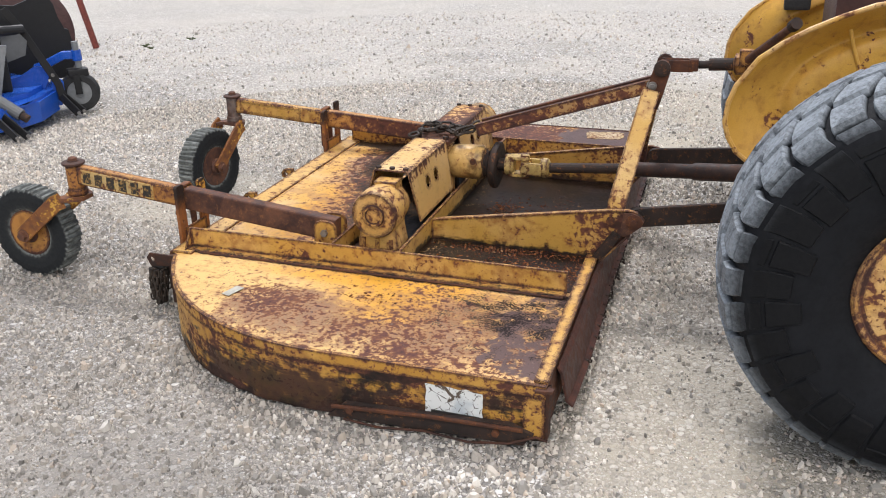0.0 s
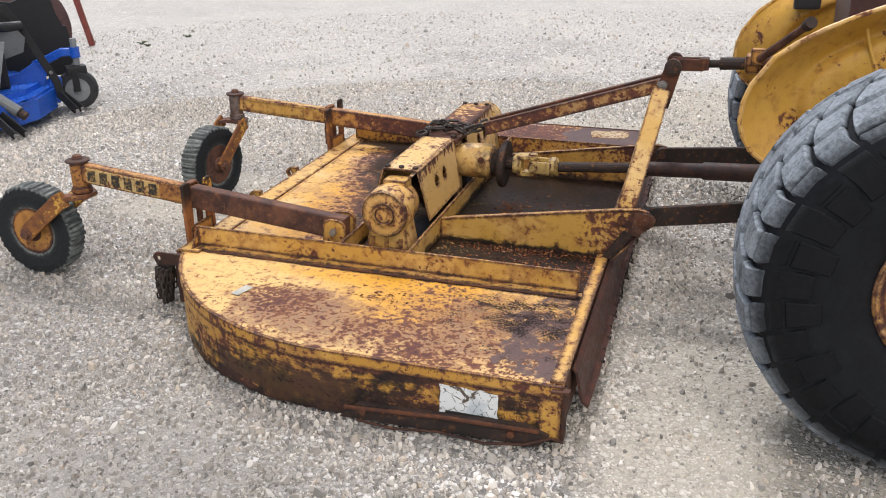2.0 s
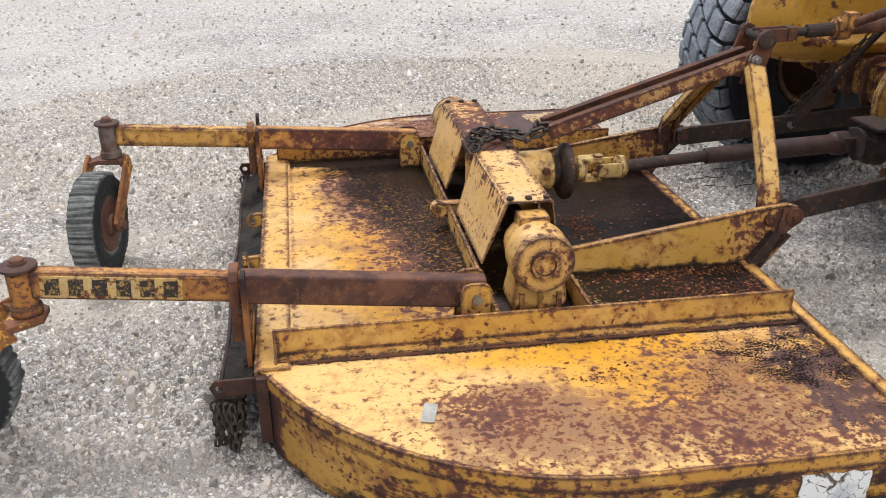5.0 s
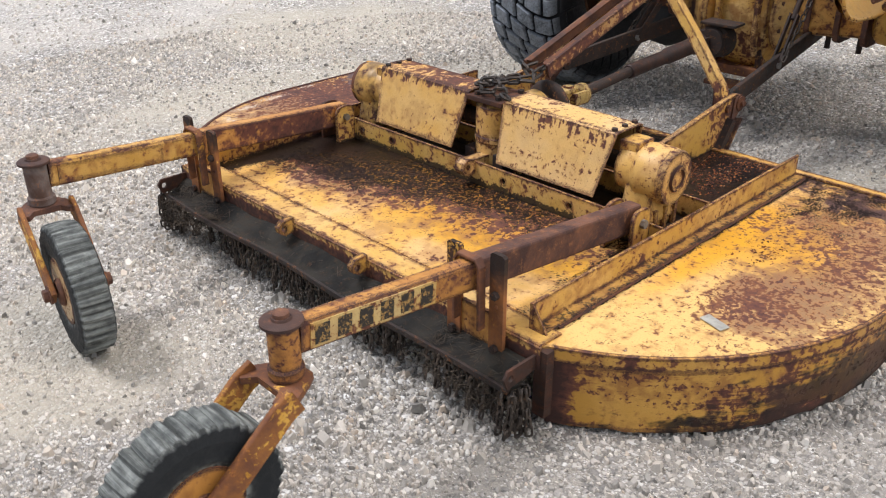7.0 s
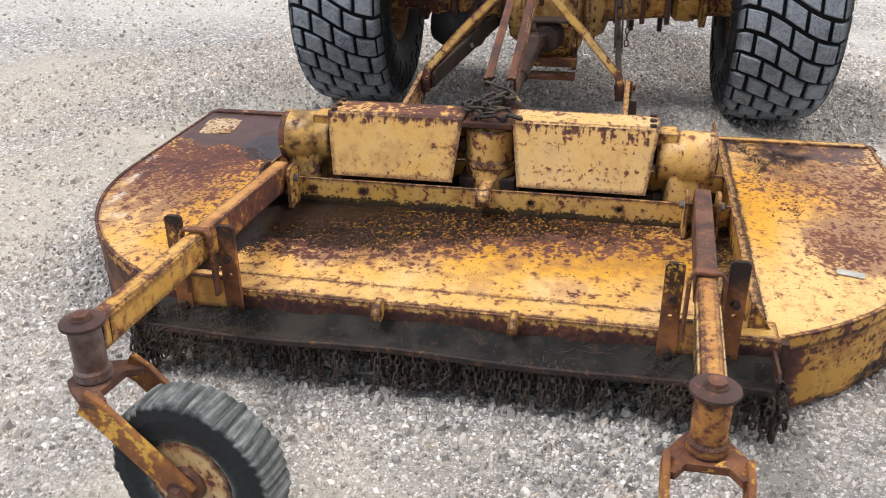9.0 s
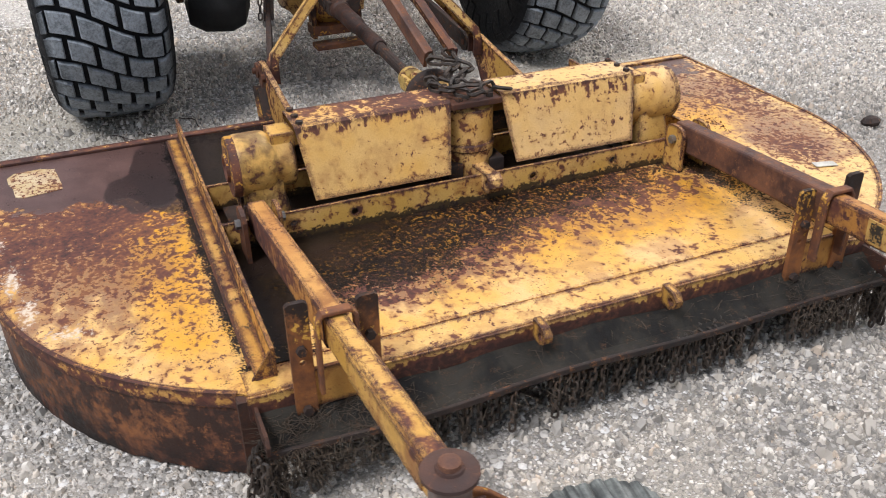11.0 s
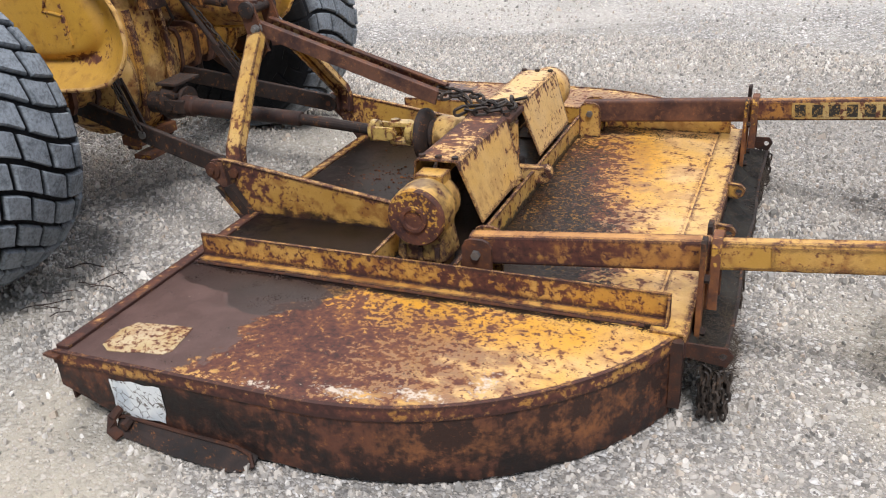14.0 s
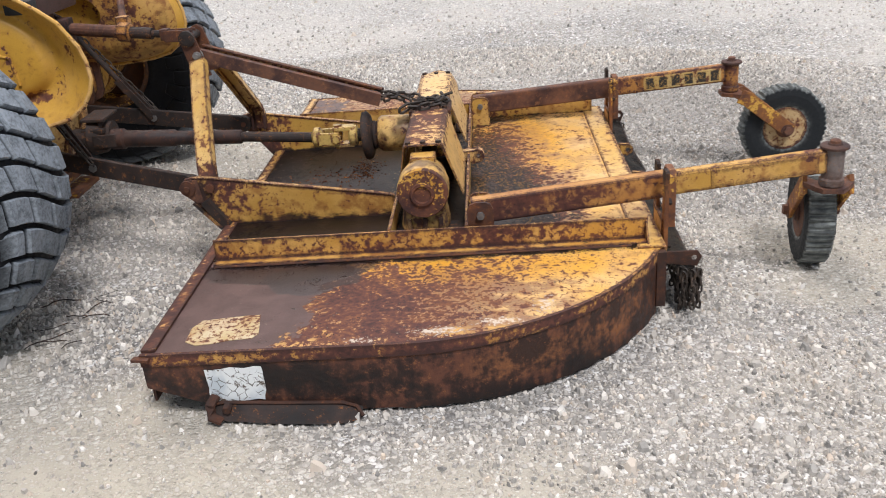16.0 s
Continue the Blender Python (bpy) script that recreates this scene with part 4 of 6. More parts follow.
    part("front_hook", sweep(B(), [(-0.20, HALF + 0.006, gw(-0.2, 0.07)), (-0.185, HALF + 0.03, gw(-0.2, 0.05)), (-0.19, HALF + 0.045, gw(-0.2, 0.02)), (-0.22, HALF + 0.05, gw(-0.2, 0.008))], rect(0.03, 0.008)), DARK_RUST, shoe)
    for sign in (-1, 1):
        part("corner_plate", box(B(), (-1.577, sign * 0.876, -0.105), (0.03, 0.04, 0.20)), DARK_RUST, cutter)


def build_bars():
    for sign in (-1, 1):
        v = sign * 0.80
        bm = B()
        box(bm, (-0.80, v, 0.042), (1.49, 0.010, 0.084), bevel=0.002)
        box(bm, (-0.80, v + sign * 0.024, 0.006), (1.49, 0.040, 0.010), bevel=0.002)
        slab(bm, [(0, 0), (0.055, 0), (0.004, 0.075)], 0.006, Matrix.Translation((-1.54, v, 0.004)) @ Matrix.Rotation(math.pi / 2 * (1 if sign > 0 else -1), 4, "Z") @ UW)
        part("angle_bar", bm, FRAME if sign < 0 else FRAME_L, cutter)
        # welded bead at its foot
        part("weld_bead", sweep(B(), [(-0.06 - 0.075 * i, v + sign * (0.045 + 0.001 * (i % 2)), 0.003) for i in range(20)], circle(0.005, 6)), STEEL, cutter)
    for u in (-0.67, -0.935):
        bolts = [(x, 0.05, 0.011) for x in (-0.45, -0.16, 0.42, 0.6)]
        m = Matrix.Translation((u, 0, 0)) @ Matrix.Rotation(math.pi / 2, 4, "Z") @ UW
        part("cross_plate", slab(B(), [(-0.795, 0), (0.795, 0), (0.795, 0.088), (-0.795, 0.088)], 0.011, m, bolts if u < -0.8 else ()), CROSS, cutter)
    # hook on the rear cross plate
    o = [(-0.03, 0.040), (-0.058, 0.046), (-0.072, 0.066), (-0.066, 0.090), (-0.045, 0.102), (-0.02, 0.096), (0.09, 0.094), (0.09, 0.055)]
    part("lifting_lug", slab(B(), [(-0.93 + x, y) for x, y in o], 0.044, upright(-0.005), [(-0.93 - 0.046, 0.074, 0.010)]), PAINT, cutter)
    # rear edge
    part("rear_plate", box(B(), (-1.546, 0, 0.004), (0.088, 1.74, 0.007), bevel=0.002), FRAME2, cutter)
    part("rear_face", box(B(), (-1.592, 0, -0.028), (0.009, 1.75, 0.066), bevel=0.002), FRAME2, cutter)
    ring = [(0.0, -0.016), (-0.036, -0.022), (-0.058, -0.008), (-0.062, 0.012), (-0.046, 0.030), (0.0, 0.034)]
    for v in (0.175, -0.195):
        part("eye_lug", slab(B(), [(-1.594 + x, y - 0.012) for x, y in ring], 0.022, upright(v), [(-1.594 - 0.040, -0.008, 0.011)]), ARM, cutter)
    for v in (0.86, -0.86):
        o = [(-1.58, -0.02), (-1.70, -0.02), (-1.715, -0.04), (-1.70, -0.075), (-1.58, -0.06)]
        part("chain_bracket", slab(B(), o, 0.008, upright(v), [(-1.69, -0.045, 0.010)]), DARK_RUST, cutter)


def build_chain_guard():
    bm = B()
    prof = [(-1.598, -0.045), (-1.612, -0.05), (-1.655, -0.080), (-1.690, -0.084), (-1.690, -0.098), (-1.648, -0.094), (-1.600, -0.062)]
    loft(bm, [[(u + 0.004 * math.sin(9 * v) + 0.003 * math.sin(31 * v + 40 * u), v, w + 0.004 * math.sin(7 * v + 1) + 0.004 * math.sin(23 * v + 50 * u)) for u, w in prof] for v in np.linspace(-0.86, 0.86, 36)])
    part("chain_guard_panel", bm, GUARD, cutter, "dark oily chain guard panel")
    part("guard_edge", sweep(B(), [(-1.692 + 0.004 * math.sin(9 * v), v, -0.088 + 0.004 * math.sin(7 * v + 1)) for v in np.linspace(-0.86, 0.86, 36)], rect(0.010, 0.018, 0.003)), DARK, cutter, "rusty lower edge of the guard")
    rnd = random.Random(4)
    kinds = []
    for k in range(6):
        bm = B()
        pts = [(0, 0, 0)]
        dx, dy = rnd.uniform(-0.02, 0.02), rnd.uniform(-0.014, 0.014)
        for i in range(1, 6):
            pts.append((dx * i / 5 * i / 5, dy * i / 5, -0.026 * i))
        chain_along(bm, pts, 0.026, 1.0, rnd)
        me_ob = part("chain", bm, CHAIN, cutter)
        me_ob.location = (-1.652, -0.84 + 0.024 * k, -0.086)
        kinds.append(me_ob)
    n = 0
    for row, u in enumerate((-1.652, -1.682)):
        for i in range(71):
            if row == 0 and i < 6:
                continue
            v = -0.84 + 0.024 * i + 0.012 * row
            if rnd.random() < (0.72 if math.sin(17 * v + 0.6) + math.sin(6.3 * v + 1.9) < -0.45 else 0.08):
                continue
            again(rnd.choice(kinds), "chain", Matrix.Translation((u + rnd.uniform(-0.005, 0.005), v + rnd.uniform(-0.004, 0.004), -0.086)) @ Matrix.Rotation(rnd.uniform(-0.5, 0.5), 4, "Z") @ Matrix.Diagonal((1, 1, rnd.uniform(0.85, 1.0), 1)), cutter)
    for end in (-1, 1):
        for i in range(12):
            again(rnd.choice(kinds), "chain", Matrix.Translation((-1.64 - 0.07 * rnd.random(), end * (0.845 + 0.05 * rnd.random()), -0.075 - 0.02 * rnd.random())) @ Matrix.Rotation(rnd.uniform(-3, 3), 4, "Z") @ Matrix.Diagonal((1.15, 1.15, 1.05, 1)), cutter)
    for i in range(24):
        again(rnd.choice(kinds), "chain", Matrix.Translation((0.052, -1.0 + 0.085 * i, -0.132)) @ Matrix.Diagonal((1, 1, 0.4, 1)), cutter)
    # dry grass caught on the guard
    rng = random.Random(8)
    verts, faces = [], []
    for i in range(2200):
        end = rng.choice((-1, 1, 1))
        v = end * rng.uniform(0.55, 0.86) if rng.random() < 0.75 else rng.uniform(-0.86, 0.86)
        p = Vector((rng.uniform(-1.715, -1.61), v, 0))
        p.z = -0.05 - 0.85 * (-1.61 - p.x) + rng.uniform(-0.004, 0.006)
        p.z = max(p.z, -0.086) if p.x > -1.690 else rng.uniform(-0.17, -0.10)
        a, ln = rng.uniform(0, 6.3), rng.uniform(0.02, 0.07)
        d = Vector((math.cos(a), math.sin(a), rng.uniform(-0.5, 0.35))) * ln
        s = Vector((-d.y, d.x, 0)).normalized() * 0.0012
        k = len(verts)
        verts += [p - s, p + s, p + d + Vector((0, 0, 0.003))]
        faces.append((k, k + 1, k + 2))
    me = bpy.data.meshes.new("dry_grass")
    me.from_pydata(verts, [], faces)
    me.materials.append(STRAW)
    ob = new("dry_grass", me)
    ob.matrix_world = cutter.matrix_world
    tagged(ob, "dry brown grass caught on the chain guard", "dry grass", kind="stuff")


def build_crumbs():
    """Rust flakes, dirt and seed husks that lie on the deck at the foot of the hitch plates and under the drum."""
    rng = np.random.default_rng(12)
    heaps = [((-0.33, -0.50), (0.24, 0.035), 900), ((-0.28, -0.62), (0.22, 0.07), 700), ((-0.05, -0.62), (0.045, 0.10), 400), ((-0.47, -0.10), (0.06, 0.14), 450), ((-0.30, 0.0), (0.12, 0.2), 200), ((-0.70, -1.02), (0.10, 0.05), 120)]
    verts, faces = [], []
    for (cu, cv), (ru, rv), count in heaps:
        for _ in range(count):
            u, v = cu + ru * rng.normal() * 0.6, cv + rv * rng.normal() * 0.6
            if not -1.50 < u < -0.045 or abs(v) > 1.3 or 0.775 < abs(v) < 0.87 or abs(abs(v) - 0.445) < 0.012:
                continue
            r = 0.0016 + 0.0045 * rng.random() ** 2.5
            a, k = rng.random() * 6.3, len(verts)
            z = 0.0045 if abs(v) < 0.79 else 0.0008
            for q in range(4):
                t = a + 1.571 * q + rng.uniform(-0.4, 0.4)
                verts.append((u + r * math.cos(t) * (1.5 if q % 2 else 0.8), v + r * math.sin(t), z))
            verts.append((u, v, z + r * rng.uniform(0.4, 1.0)))
            faces += [(k + q, k + (q + 1) % 4, k + 4) for q in range(4)]
    me = bpy.data.meshes.new("rust_crumbs")
    me.from_pydata(verts, [], faces)
    me.materials.append(CRUMBS)
    ob = new("rust_crumbs", me)
    ob.matrix_world = cutter.matrix_world
    tagged(ob, "loose rust flakes and dirt lying on the mower deck", "rust flakes", kind="stuff")


HOLES = (0.27, 0.37)


def build_gearboxes():
    for sign in (-1, 1):
        # cover over the cross shaft: a bent sheet, open at its ends
        a, b = sign * 0.082, sign * 0.555
        t = 0.005
        prof = [(-0.925, 0.10), (-0.862, 0.300), (-0.852, 0.306), (-0.728, 0.306), (-0.718, 0.300), (-0.680, 0.10)]
        inner = [(-0.925 + t, 0.10), (-0.860 + t, 0.296), (-0.850, 0.300), (-0.730, 0.300), (-0.720 - t, 0.296), (-0.680 - t, 0.10)]
        bm = B()

        def at(p, v, k):
            e = 0.028 * (0.306 - p[1]) / 0.206
            return (p[0], v - sign * e * k, p[1])

        o0, o1 = [at(p, a, -1) for p in prof], [at(p, b, 1) for p in prof]
        i0, i1 = [at(p, a, -1) for p in inner], [at(p, b, 1) for p in inner]
        rows = [[bm.verts.new(p) for p in r] for r in (o0, o1, i1, i0)]
        for r, s in zip(rows, rows[1:] + rows[:1]):
            for j in range(len(prof) - 2):
                bm.faces.new((r[j], r[j + 1], s[j + 1], s[j]))
        for j in (0, len(prof) - 2):
            bm.faces.new([r[j] for r in rows])
        # front sheet with two round holes
        long = math.hypot(0.038, 0.200)
        dx, dz = -0.038 / long, 0.200 / long
        m = Matrix(((0, dx, dz, -0.680 - 0.0025 * dz), (1, 0, 0, 0), (0, dz, -dx, 0.10 + 0.0025 * dx), (0, 0, 0, 1)))
        o = [(a + sign * 0.028, 0.0), (b - sign * 0.028, 0.0), (b, long), (a, long)]
        slab(bm, o, 0.005, m, [(sign * HOLES[0], 0.115, 0.024), (sign * HOLES[1], 0.115, 0.024)], 18)
        cover = part("shaft_cover", bm, COVER if sign < 0 else COVER_L, cutter, "yellow sheet-steel shaft cover spotted with rust")
        for u in (-0.845, -0.79, -0.735):
            part("cover_bolt", rod(B(), (u, sign * 0.535, 0.305), (u, sign * 0.535, 0.314), 0.011, 6), DARK, cover)
        part("cross_shaft", rod(B(), (-0.79, sign * 0.07, 0.19), (-0.79, sign * 0.60, 0.19), 0.03), DARK, cutter)
        # outer gearbox
        c = (-0.79, sign * 0.555, 0.188)
        ax = (0, sign, 0)
        body = lathe(B(), [(0.070, 0.0), (0.078, 0.006), (0.078, 0.06), (0.089, 0.075), (0.091, 0.09), (0.091, 0.155), (0.086, 0.168), (0.074, 0.176)], c, ax)
        gear = part("gearbox", body, PAINT if sign < 0 else GREASY, cutter, smooth=True)
        part("end_cap", lathe(B(), [(0.088, 0.150), (0.089, 0.178), (0.085, 0.184), (0.043, 0.185), (0.040, 0.194), (0.031, 0.194), (0.028, 0.187), (0.004, 0.187)], c, ax), CAP_FACE if sign > 0 else ENDCAP, gear, "rusted round end cap with a ring", smooth=True)
        ped = [[(-0.79 + x * s, sign * (0.650 + y * s2), w) for x, y in rect(0.15, 0.12, 0.02)] for s, s2, w in ((0.92, 0.9, 0.0), (0.92, 0.9, 0.040), (1.10, 1.05, 0.044), (1.13, 1.05, 0.052), (1.10, 1.0, 0.075), (1.00, 0.92, 0.12), (0.96, 0.90, 0.16))]
        part("gearbox_foot", loft(B(), ped), PAINT if sign < 0 else GREASY, gear, smooth=True)
        for x in (-0.055, 0.0, 0.055):
            part("foot_rib", box(B(), (-0.79 + x, sign * 0.712, 0.050), (0.016, 0.014, 0.076), bevel=0.003), GREASY, gear)
        part("mounting_plate", box(B(), (-0.80, sign * 0.66, 0.006), (0.25, 0.20, 0.012), bevel=0.003), DARK, cutter)
        part("top_boss", box(B(), (-0.79, sign * 0.585, 0.255), (0.09, 0.07, 0.05), bevel=0.006), FRAME, cutter)
    # middle gearbox with its input drum
    c = (-0.79, 0, 0)
    mid = part("centre_gearbox", lathe(B(), [(0.10, 0.0), (0.10, 0.03), (0.083, 0.05), (0.083, 0.13), (0.087, 0.135), (0.087, 0.15), (0.083, 0.155), (0.083, 0.262), (0.066, 0.272)], c, (0, 0, 1), 32), PAINT, cutter, smooth=True)
    part("top_plate", box(B(), (-0.79, 0, 0.288), (0.17, 0.165, 0.018), bevel=0.004), STEEL, mid)
    for x in (-0.06, 0.06):
        for y in (-0.05, 0.05):
            part("plate_bolt", rod(B(), (-0.79 + x, y, 0.296), (-0.79 + x, y, 0.310), 0.012, 6), DARK, mid)
    part("input_drum", lathe(B(), [(0.055, 0.0), (0.074, 0.06), (0.076, 0.17), (0.066, 0.185), (0.05, 0.19), (0.05, 0.215), (0.035, 0.22)], (-0.75, 0, 0.192), (1, 0, 0)), GREASY, mid, smooth=True)
    part("drum_bolt", rod(B(), (-0.60, -0.078, 0.215), (-0.60, -0.06, 0.215), 0.014, 8), STEEL, mid)
    for s in (-1, 1):
        part("gearbox_leg", box(B(), (-0.79, s * 0.07, 0.05), (0.16, 0.05, 0.10), bevel=0.006), DARK, mid)
    # drive shaft
    shaft = part("drive_shaft", rod(B(), (-0.53, 0, 0.192), (-0.44, 0, 0.192), 0.028), DARK, cutter, "dark greasy drive shaft with yellow universal joint")
    part("shaft_shield", lathe(B(), [(0.050, -0.036), (0.060, -0.028), (0.054, -0.020), (0.061, -0.012), (0.056, -0.004), (0.085, 0.002), (0.098, 0.010), (0.102, 0.020), (0.100, 0.032), (0.090, 0.036), (0.055, 0.030), (0.03, 0.030)], (-0.535, 0, 0.188), (1, 0, -0.04), 30), DARK, shaft, "dark greasy dished shaft shield", smooth=True)
    yoke = B()
    lathe(yoke, [(0.030, 0), (0.044, 0.005), (0.044, 0.03), (0.030, 0.04)], (-0.475, 0, 0.192), (1, 0, 0), 20)
    for s in (-1, 1):
        box(yoke, (-0.415, 0.0, 0.192 + s * 0.036), (0.085, 0.055, 0.016), bevel=0.005)
        rod(yoke, (-0.39, 0, 0.192 + s * 0.05), (-0.39, 0, 0.192 + s * 0.02), 0.018, 12)
        box(yoke, (-0.355, s * 0.036, 0.192), (0.09, 0.016, 0.052), bevel=0.005)
        rod(yoke, (-0.385, s * 0.05, 0.192), (-0.385, s * 0.02, 0.192), 0.018, 12)
    lathe(yoke, [(0.024, 0), (0.042, 0.01), (0.042, 0.035), (0.026, 0.045)], (-0.325, 0, 0.192), (1, 0, 0), 20)
    part("universal_joint", yoke, JOINT, shaft, "greasy yellow universal joint")
    part("inner_shaft", rod(B(), (-0.29, 0, 0.193), (0.10, 0, 0.222), 0.0215), DARK, shaft)
    part("outer_tube", lathe(B(), [(0.026, 0), (0.030, 0.005), (0.030, 0.28), (0.036, 0.29), (0.036, 0.50), (0.044, 0.51), (0.044, 0.56)], (0.02, 0, 0.216), (1, 0, 0.045), 20), SHAFT, shaft, smooth=True)
    tr = B()
    for s in (-1, 1):
        box(tr, (0.60, s * 0.036, 0.244), (0.10, 0.018, 0.055), bevel=0.005)
        box(tr, (0.65, 0, 0.247 + s * 0.036), (0.10, 0.055, 0.018), bevel=0.005)
    rod(tr, (0.625, -0.05, 0.245), (0.625, 0.05, 0.245), 0.018)
    rod(tr, (0.625, 0, 0.20), (0.625, 0, 0.29), 0.018)
    lathe(tr, [(0.03, 0), (0.045, 0.005), (0.045, 0.06), (0.03, 0.065)], (0.68, 0, 0.248), (1, 0, 0), 20)
    part("rear_universal_joint", tr, DARK, shaft)


def build_hitch():
    for s in (-1, 1):
        v = s * 0.445
        o = [(-0.66, 0.0), (-0.66, 0.082), (-0.60, 0.092), (0.05, 0.192), (0.10, 0.195), (0.14, 0.186), (0.160, 0.165), (0.152, 0.140), (0.10, 0.095), (0.01, -0.02), (-0.02, 0.0)]
        plate = part("hitch_plate", slab(B(), o, 0.016, upright(v), [(0.125, 0.160, 0.012)]), HITCH_R if s < 0 else HITCH, cutter)
        part("plate_edge", sweep(B(), [(-0.655, v, 0.083), (-0.60, v, 0.0945), (0.05, v, 0.1945), (0.10, v, 0.1975), (0.135, v, 0.190)], rect(0.022, 0.006, 0.002)), PAINT, plate)
        nose = [(0.075, 0.10), (0.085, 0.19), (0.12, 0.192), (0.148, 0.178), (0.160, 0.160), (0.148, 0.138), (0.10, 0.097)]
        part("nose_plate", slab(B(), nose, 0.026, upright(v + s * 0.002), [(0.125, 0.160, 0.012)]), ARM_RUST, plate)
        bm = rod(B(), (0.125, v - 0.055 * s, 0.160), (0.125, v + 0.035 * s, 0.160), 0.0115)
        lathe(bm, [(0.030, 0.012), (0.030, 0.022), (0.012, 0.024)], (0.125, v, 0.160), (0, s, 0), 16)
        part("hitch_pin", bm, STEEL, plate)
        part("bolt", rod(B(), (0.04, v - 0.02 * s, 0.155), (0.04, v + 0.02 * s, 0.155), 0.017, 8), STEEL, plate)
        part("plate_flange", sweep(B(), [(0.108, v + s * 0.022, 0.104), (0.012, v + s * 0.030, -0.004)], rect(0.046, 0.008, 0.002), (1, 0, 0.6)), HITCH, plate)
        o = [(0.02, 0.0), (0.08, 0.10), (0.05, 0.115), (-0.02, 0.01)]
        part("gusset", slab(B(), o, 0.03, upright(v + s * 0.02)), DARK, plate)
        # mast leg: a channel, cranked at its foot
        path = [(0.055, s * 0.415, 0.13), (0.052, s * 0.415, 0.195), (0.055, s * 0.405, 0.225), (0.088, s * 0.245, 0.40), (0.117, s * 0.083, 0.560)]
        t, w, h = 0.010, 0.066, 0.034
        sec = [(-w / 2, -h / 2), (w / 2, -h / 2), (w / 2, h / 2), (w / 2 - t, h / 2), (w / 2 - t, -h / 2 + t), (-w / 2 + t, -h / 2 + t), (-w / 2 + t, h / 2), (-w / 2, h / 2)]
        part("mast_leg", sweep(B(), path, sec, (0, -s, 0.25)), MAST, cutter)
        # top plates and braces
        o = [(0.080, 0.500), (0.148, 0.49), (0.185, 0.648), (0.172, 0.676), (0.148, 0.684), (0.126, 0.668)]
        part("mast_plate", slab(B(), o, 0.014, upright(s * 0.066)), STEEL, cutter)
        bm = lathe(B(), [(0.024, 0), (0.024, 0.004), (0.017, 0.005), (0.017, 0.018), (0.010, 0.019), (0.010, 0.030), (0.003, 0.031)], (0.121, s * 0.068, 0.582), (0, s, 0), 14)
        part("mast_bolt", bm, BOLT, cutter, "bright steel bolt and washer")
        a, b = Vector((0.13, s * 0.050, 0.580)), Vector((-0.590, s * 0.052, 0.348))
        part("brace_strap", sweep(B(), [a, b], rect(0.011, 0.052, 0.002)), BRACE if s < 0 else ARM_RUST, cutter, "rusty flat steel brace")
        part("strap_flange", sweep(B(), [a + Vector((0, -s * 0.012, 0.024)), b + Vector((0, -s * 0.012, 0.024))], rect(0.026, 0.006)), STEEL, cutter)
    bm = rod(B(), (0.152, -0.085, 0.650), (0.152, 0.085, 0.650), 0.017)
    for s in (-1, 1):
        lathe(bm, [(0.032, 0), (0.032, 0.014), (0.02, 0.018)], (0.152, s * 0.068, 0.650), (0, s, 0), 16)
    part("top_pin", bm, DARK, cutter)
    # chain from the straps over the middle gearbox
    rnd = random.Random(21)
    bm = B()
    for k in range(2):
        pts = [(-0.56, (k - 0.5) * 0.05, 0.362)]
        for i in range(1, 8):
            pts.append((-0.56 - 0.042 * i + rnd.uniform(-0.01, 0.01), (0.055 if k else -0.045) * math.sin(1.1 * i + 1.4 * k) + rnd.uniform(-0.012, 0.012), 0.362 - 0.010 * i if i < 4 else 0.318 + 0.012 * (k + rnd.uniform(0, 1))))
        chain_along(bm, pts, 0.047, 1.75, rnd)
    pts = [(-0.87, -0.11, 0.318), (-0.84, -0.05, 0.324), (-0.86, 0.02, 0.318), (-0.82, 0.07, 0.326), (-0.76, 0.10, 0.320), (-0.70, 0.07, 0.318), (-0.66, 0.09, 0.30)]
    chain_along(bm, pts, 0.047, 1.75, rnd)
    part("lift_chain", bm, CHAIN, cutter, "heap of dark chain over the gearbox")


def laminated_tyre(radius=0.204, width=0.105, rim=0.098, ribs=46):
    """A tyre of upright rubber slices: uneven ribs across the tread. Axis along y."""
    rnd = random.Random(31)
    bm = B()
    n = ribs * 3
    lift = [rnd.uniform(-0.005, 0.004) for _ in range(ribs)]
    skew = [rnd.uniform(-0.35, 0.35) for _ in range(ribs)]
    rows = []
    prof = [(rim, -0.38), (rim + 0.02, -0.46), (radius * 0.80, -0.5), (radius * 0.94, -0.47), (radius * 0.99, -0.40), (radius, -0.2), (radius * 1.003, 0.0), (radius, 0.2), (radius * 0.99, 0.40), (radius * 0.94, 0.47), (radius * 0.80, 0.5), (rim + 0.02, 0.46), (rim, 0.38)]
    for i in range(n):
        k, ph = i // 3, i % 3
        row = []
        for r, y in prof:
            a = 2 * math.pi * (i + skew[k] * y * 2.2) / n
            f = max(0.0, (r / radius - 0.78) / 0.22)
            rr = r + f * (lift[k] - (0.0075 if ph == 0 else 0.0))
            row.append(bm.verts.new((rr * math.cos(a), y * width, rr * math.sin(a))))
        rows.append(row)
    for i in range(n):
        a, b = rows[i], rows[(i + 1) % n]
        for j in range(len(prof) - 1):
            bm.faces.new((a[j], a[j + 1], b[j + 1], b[j]))
    return bm


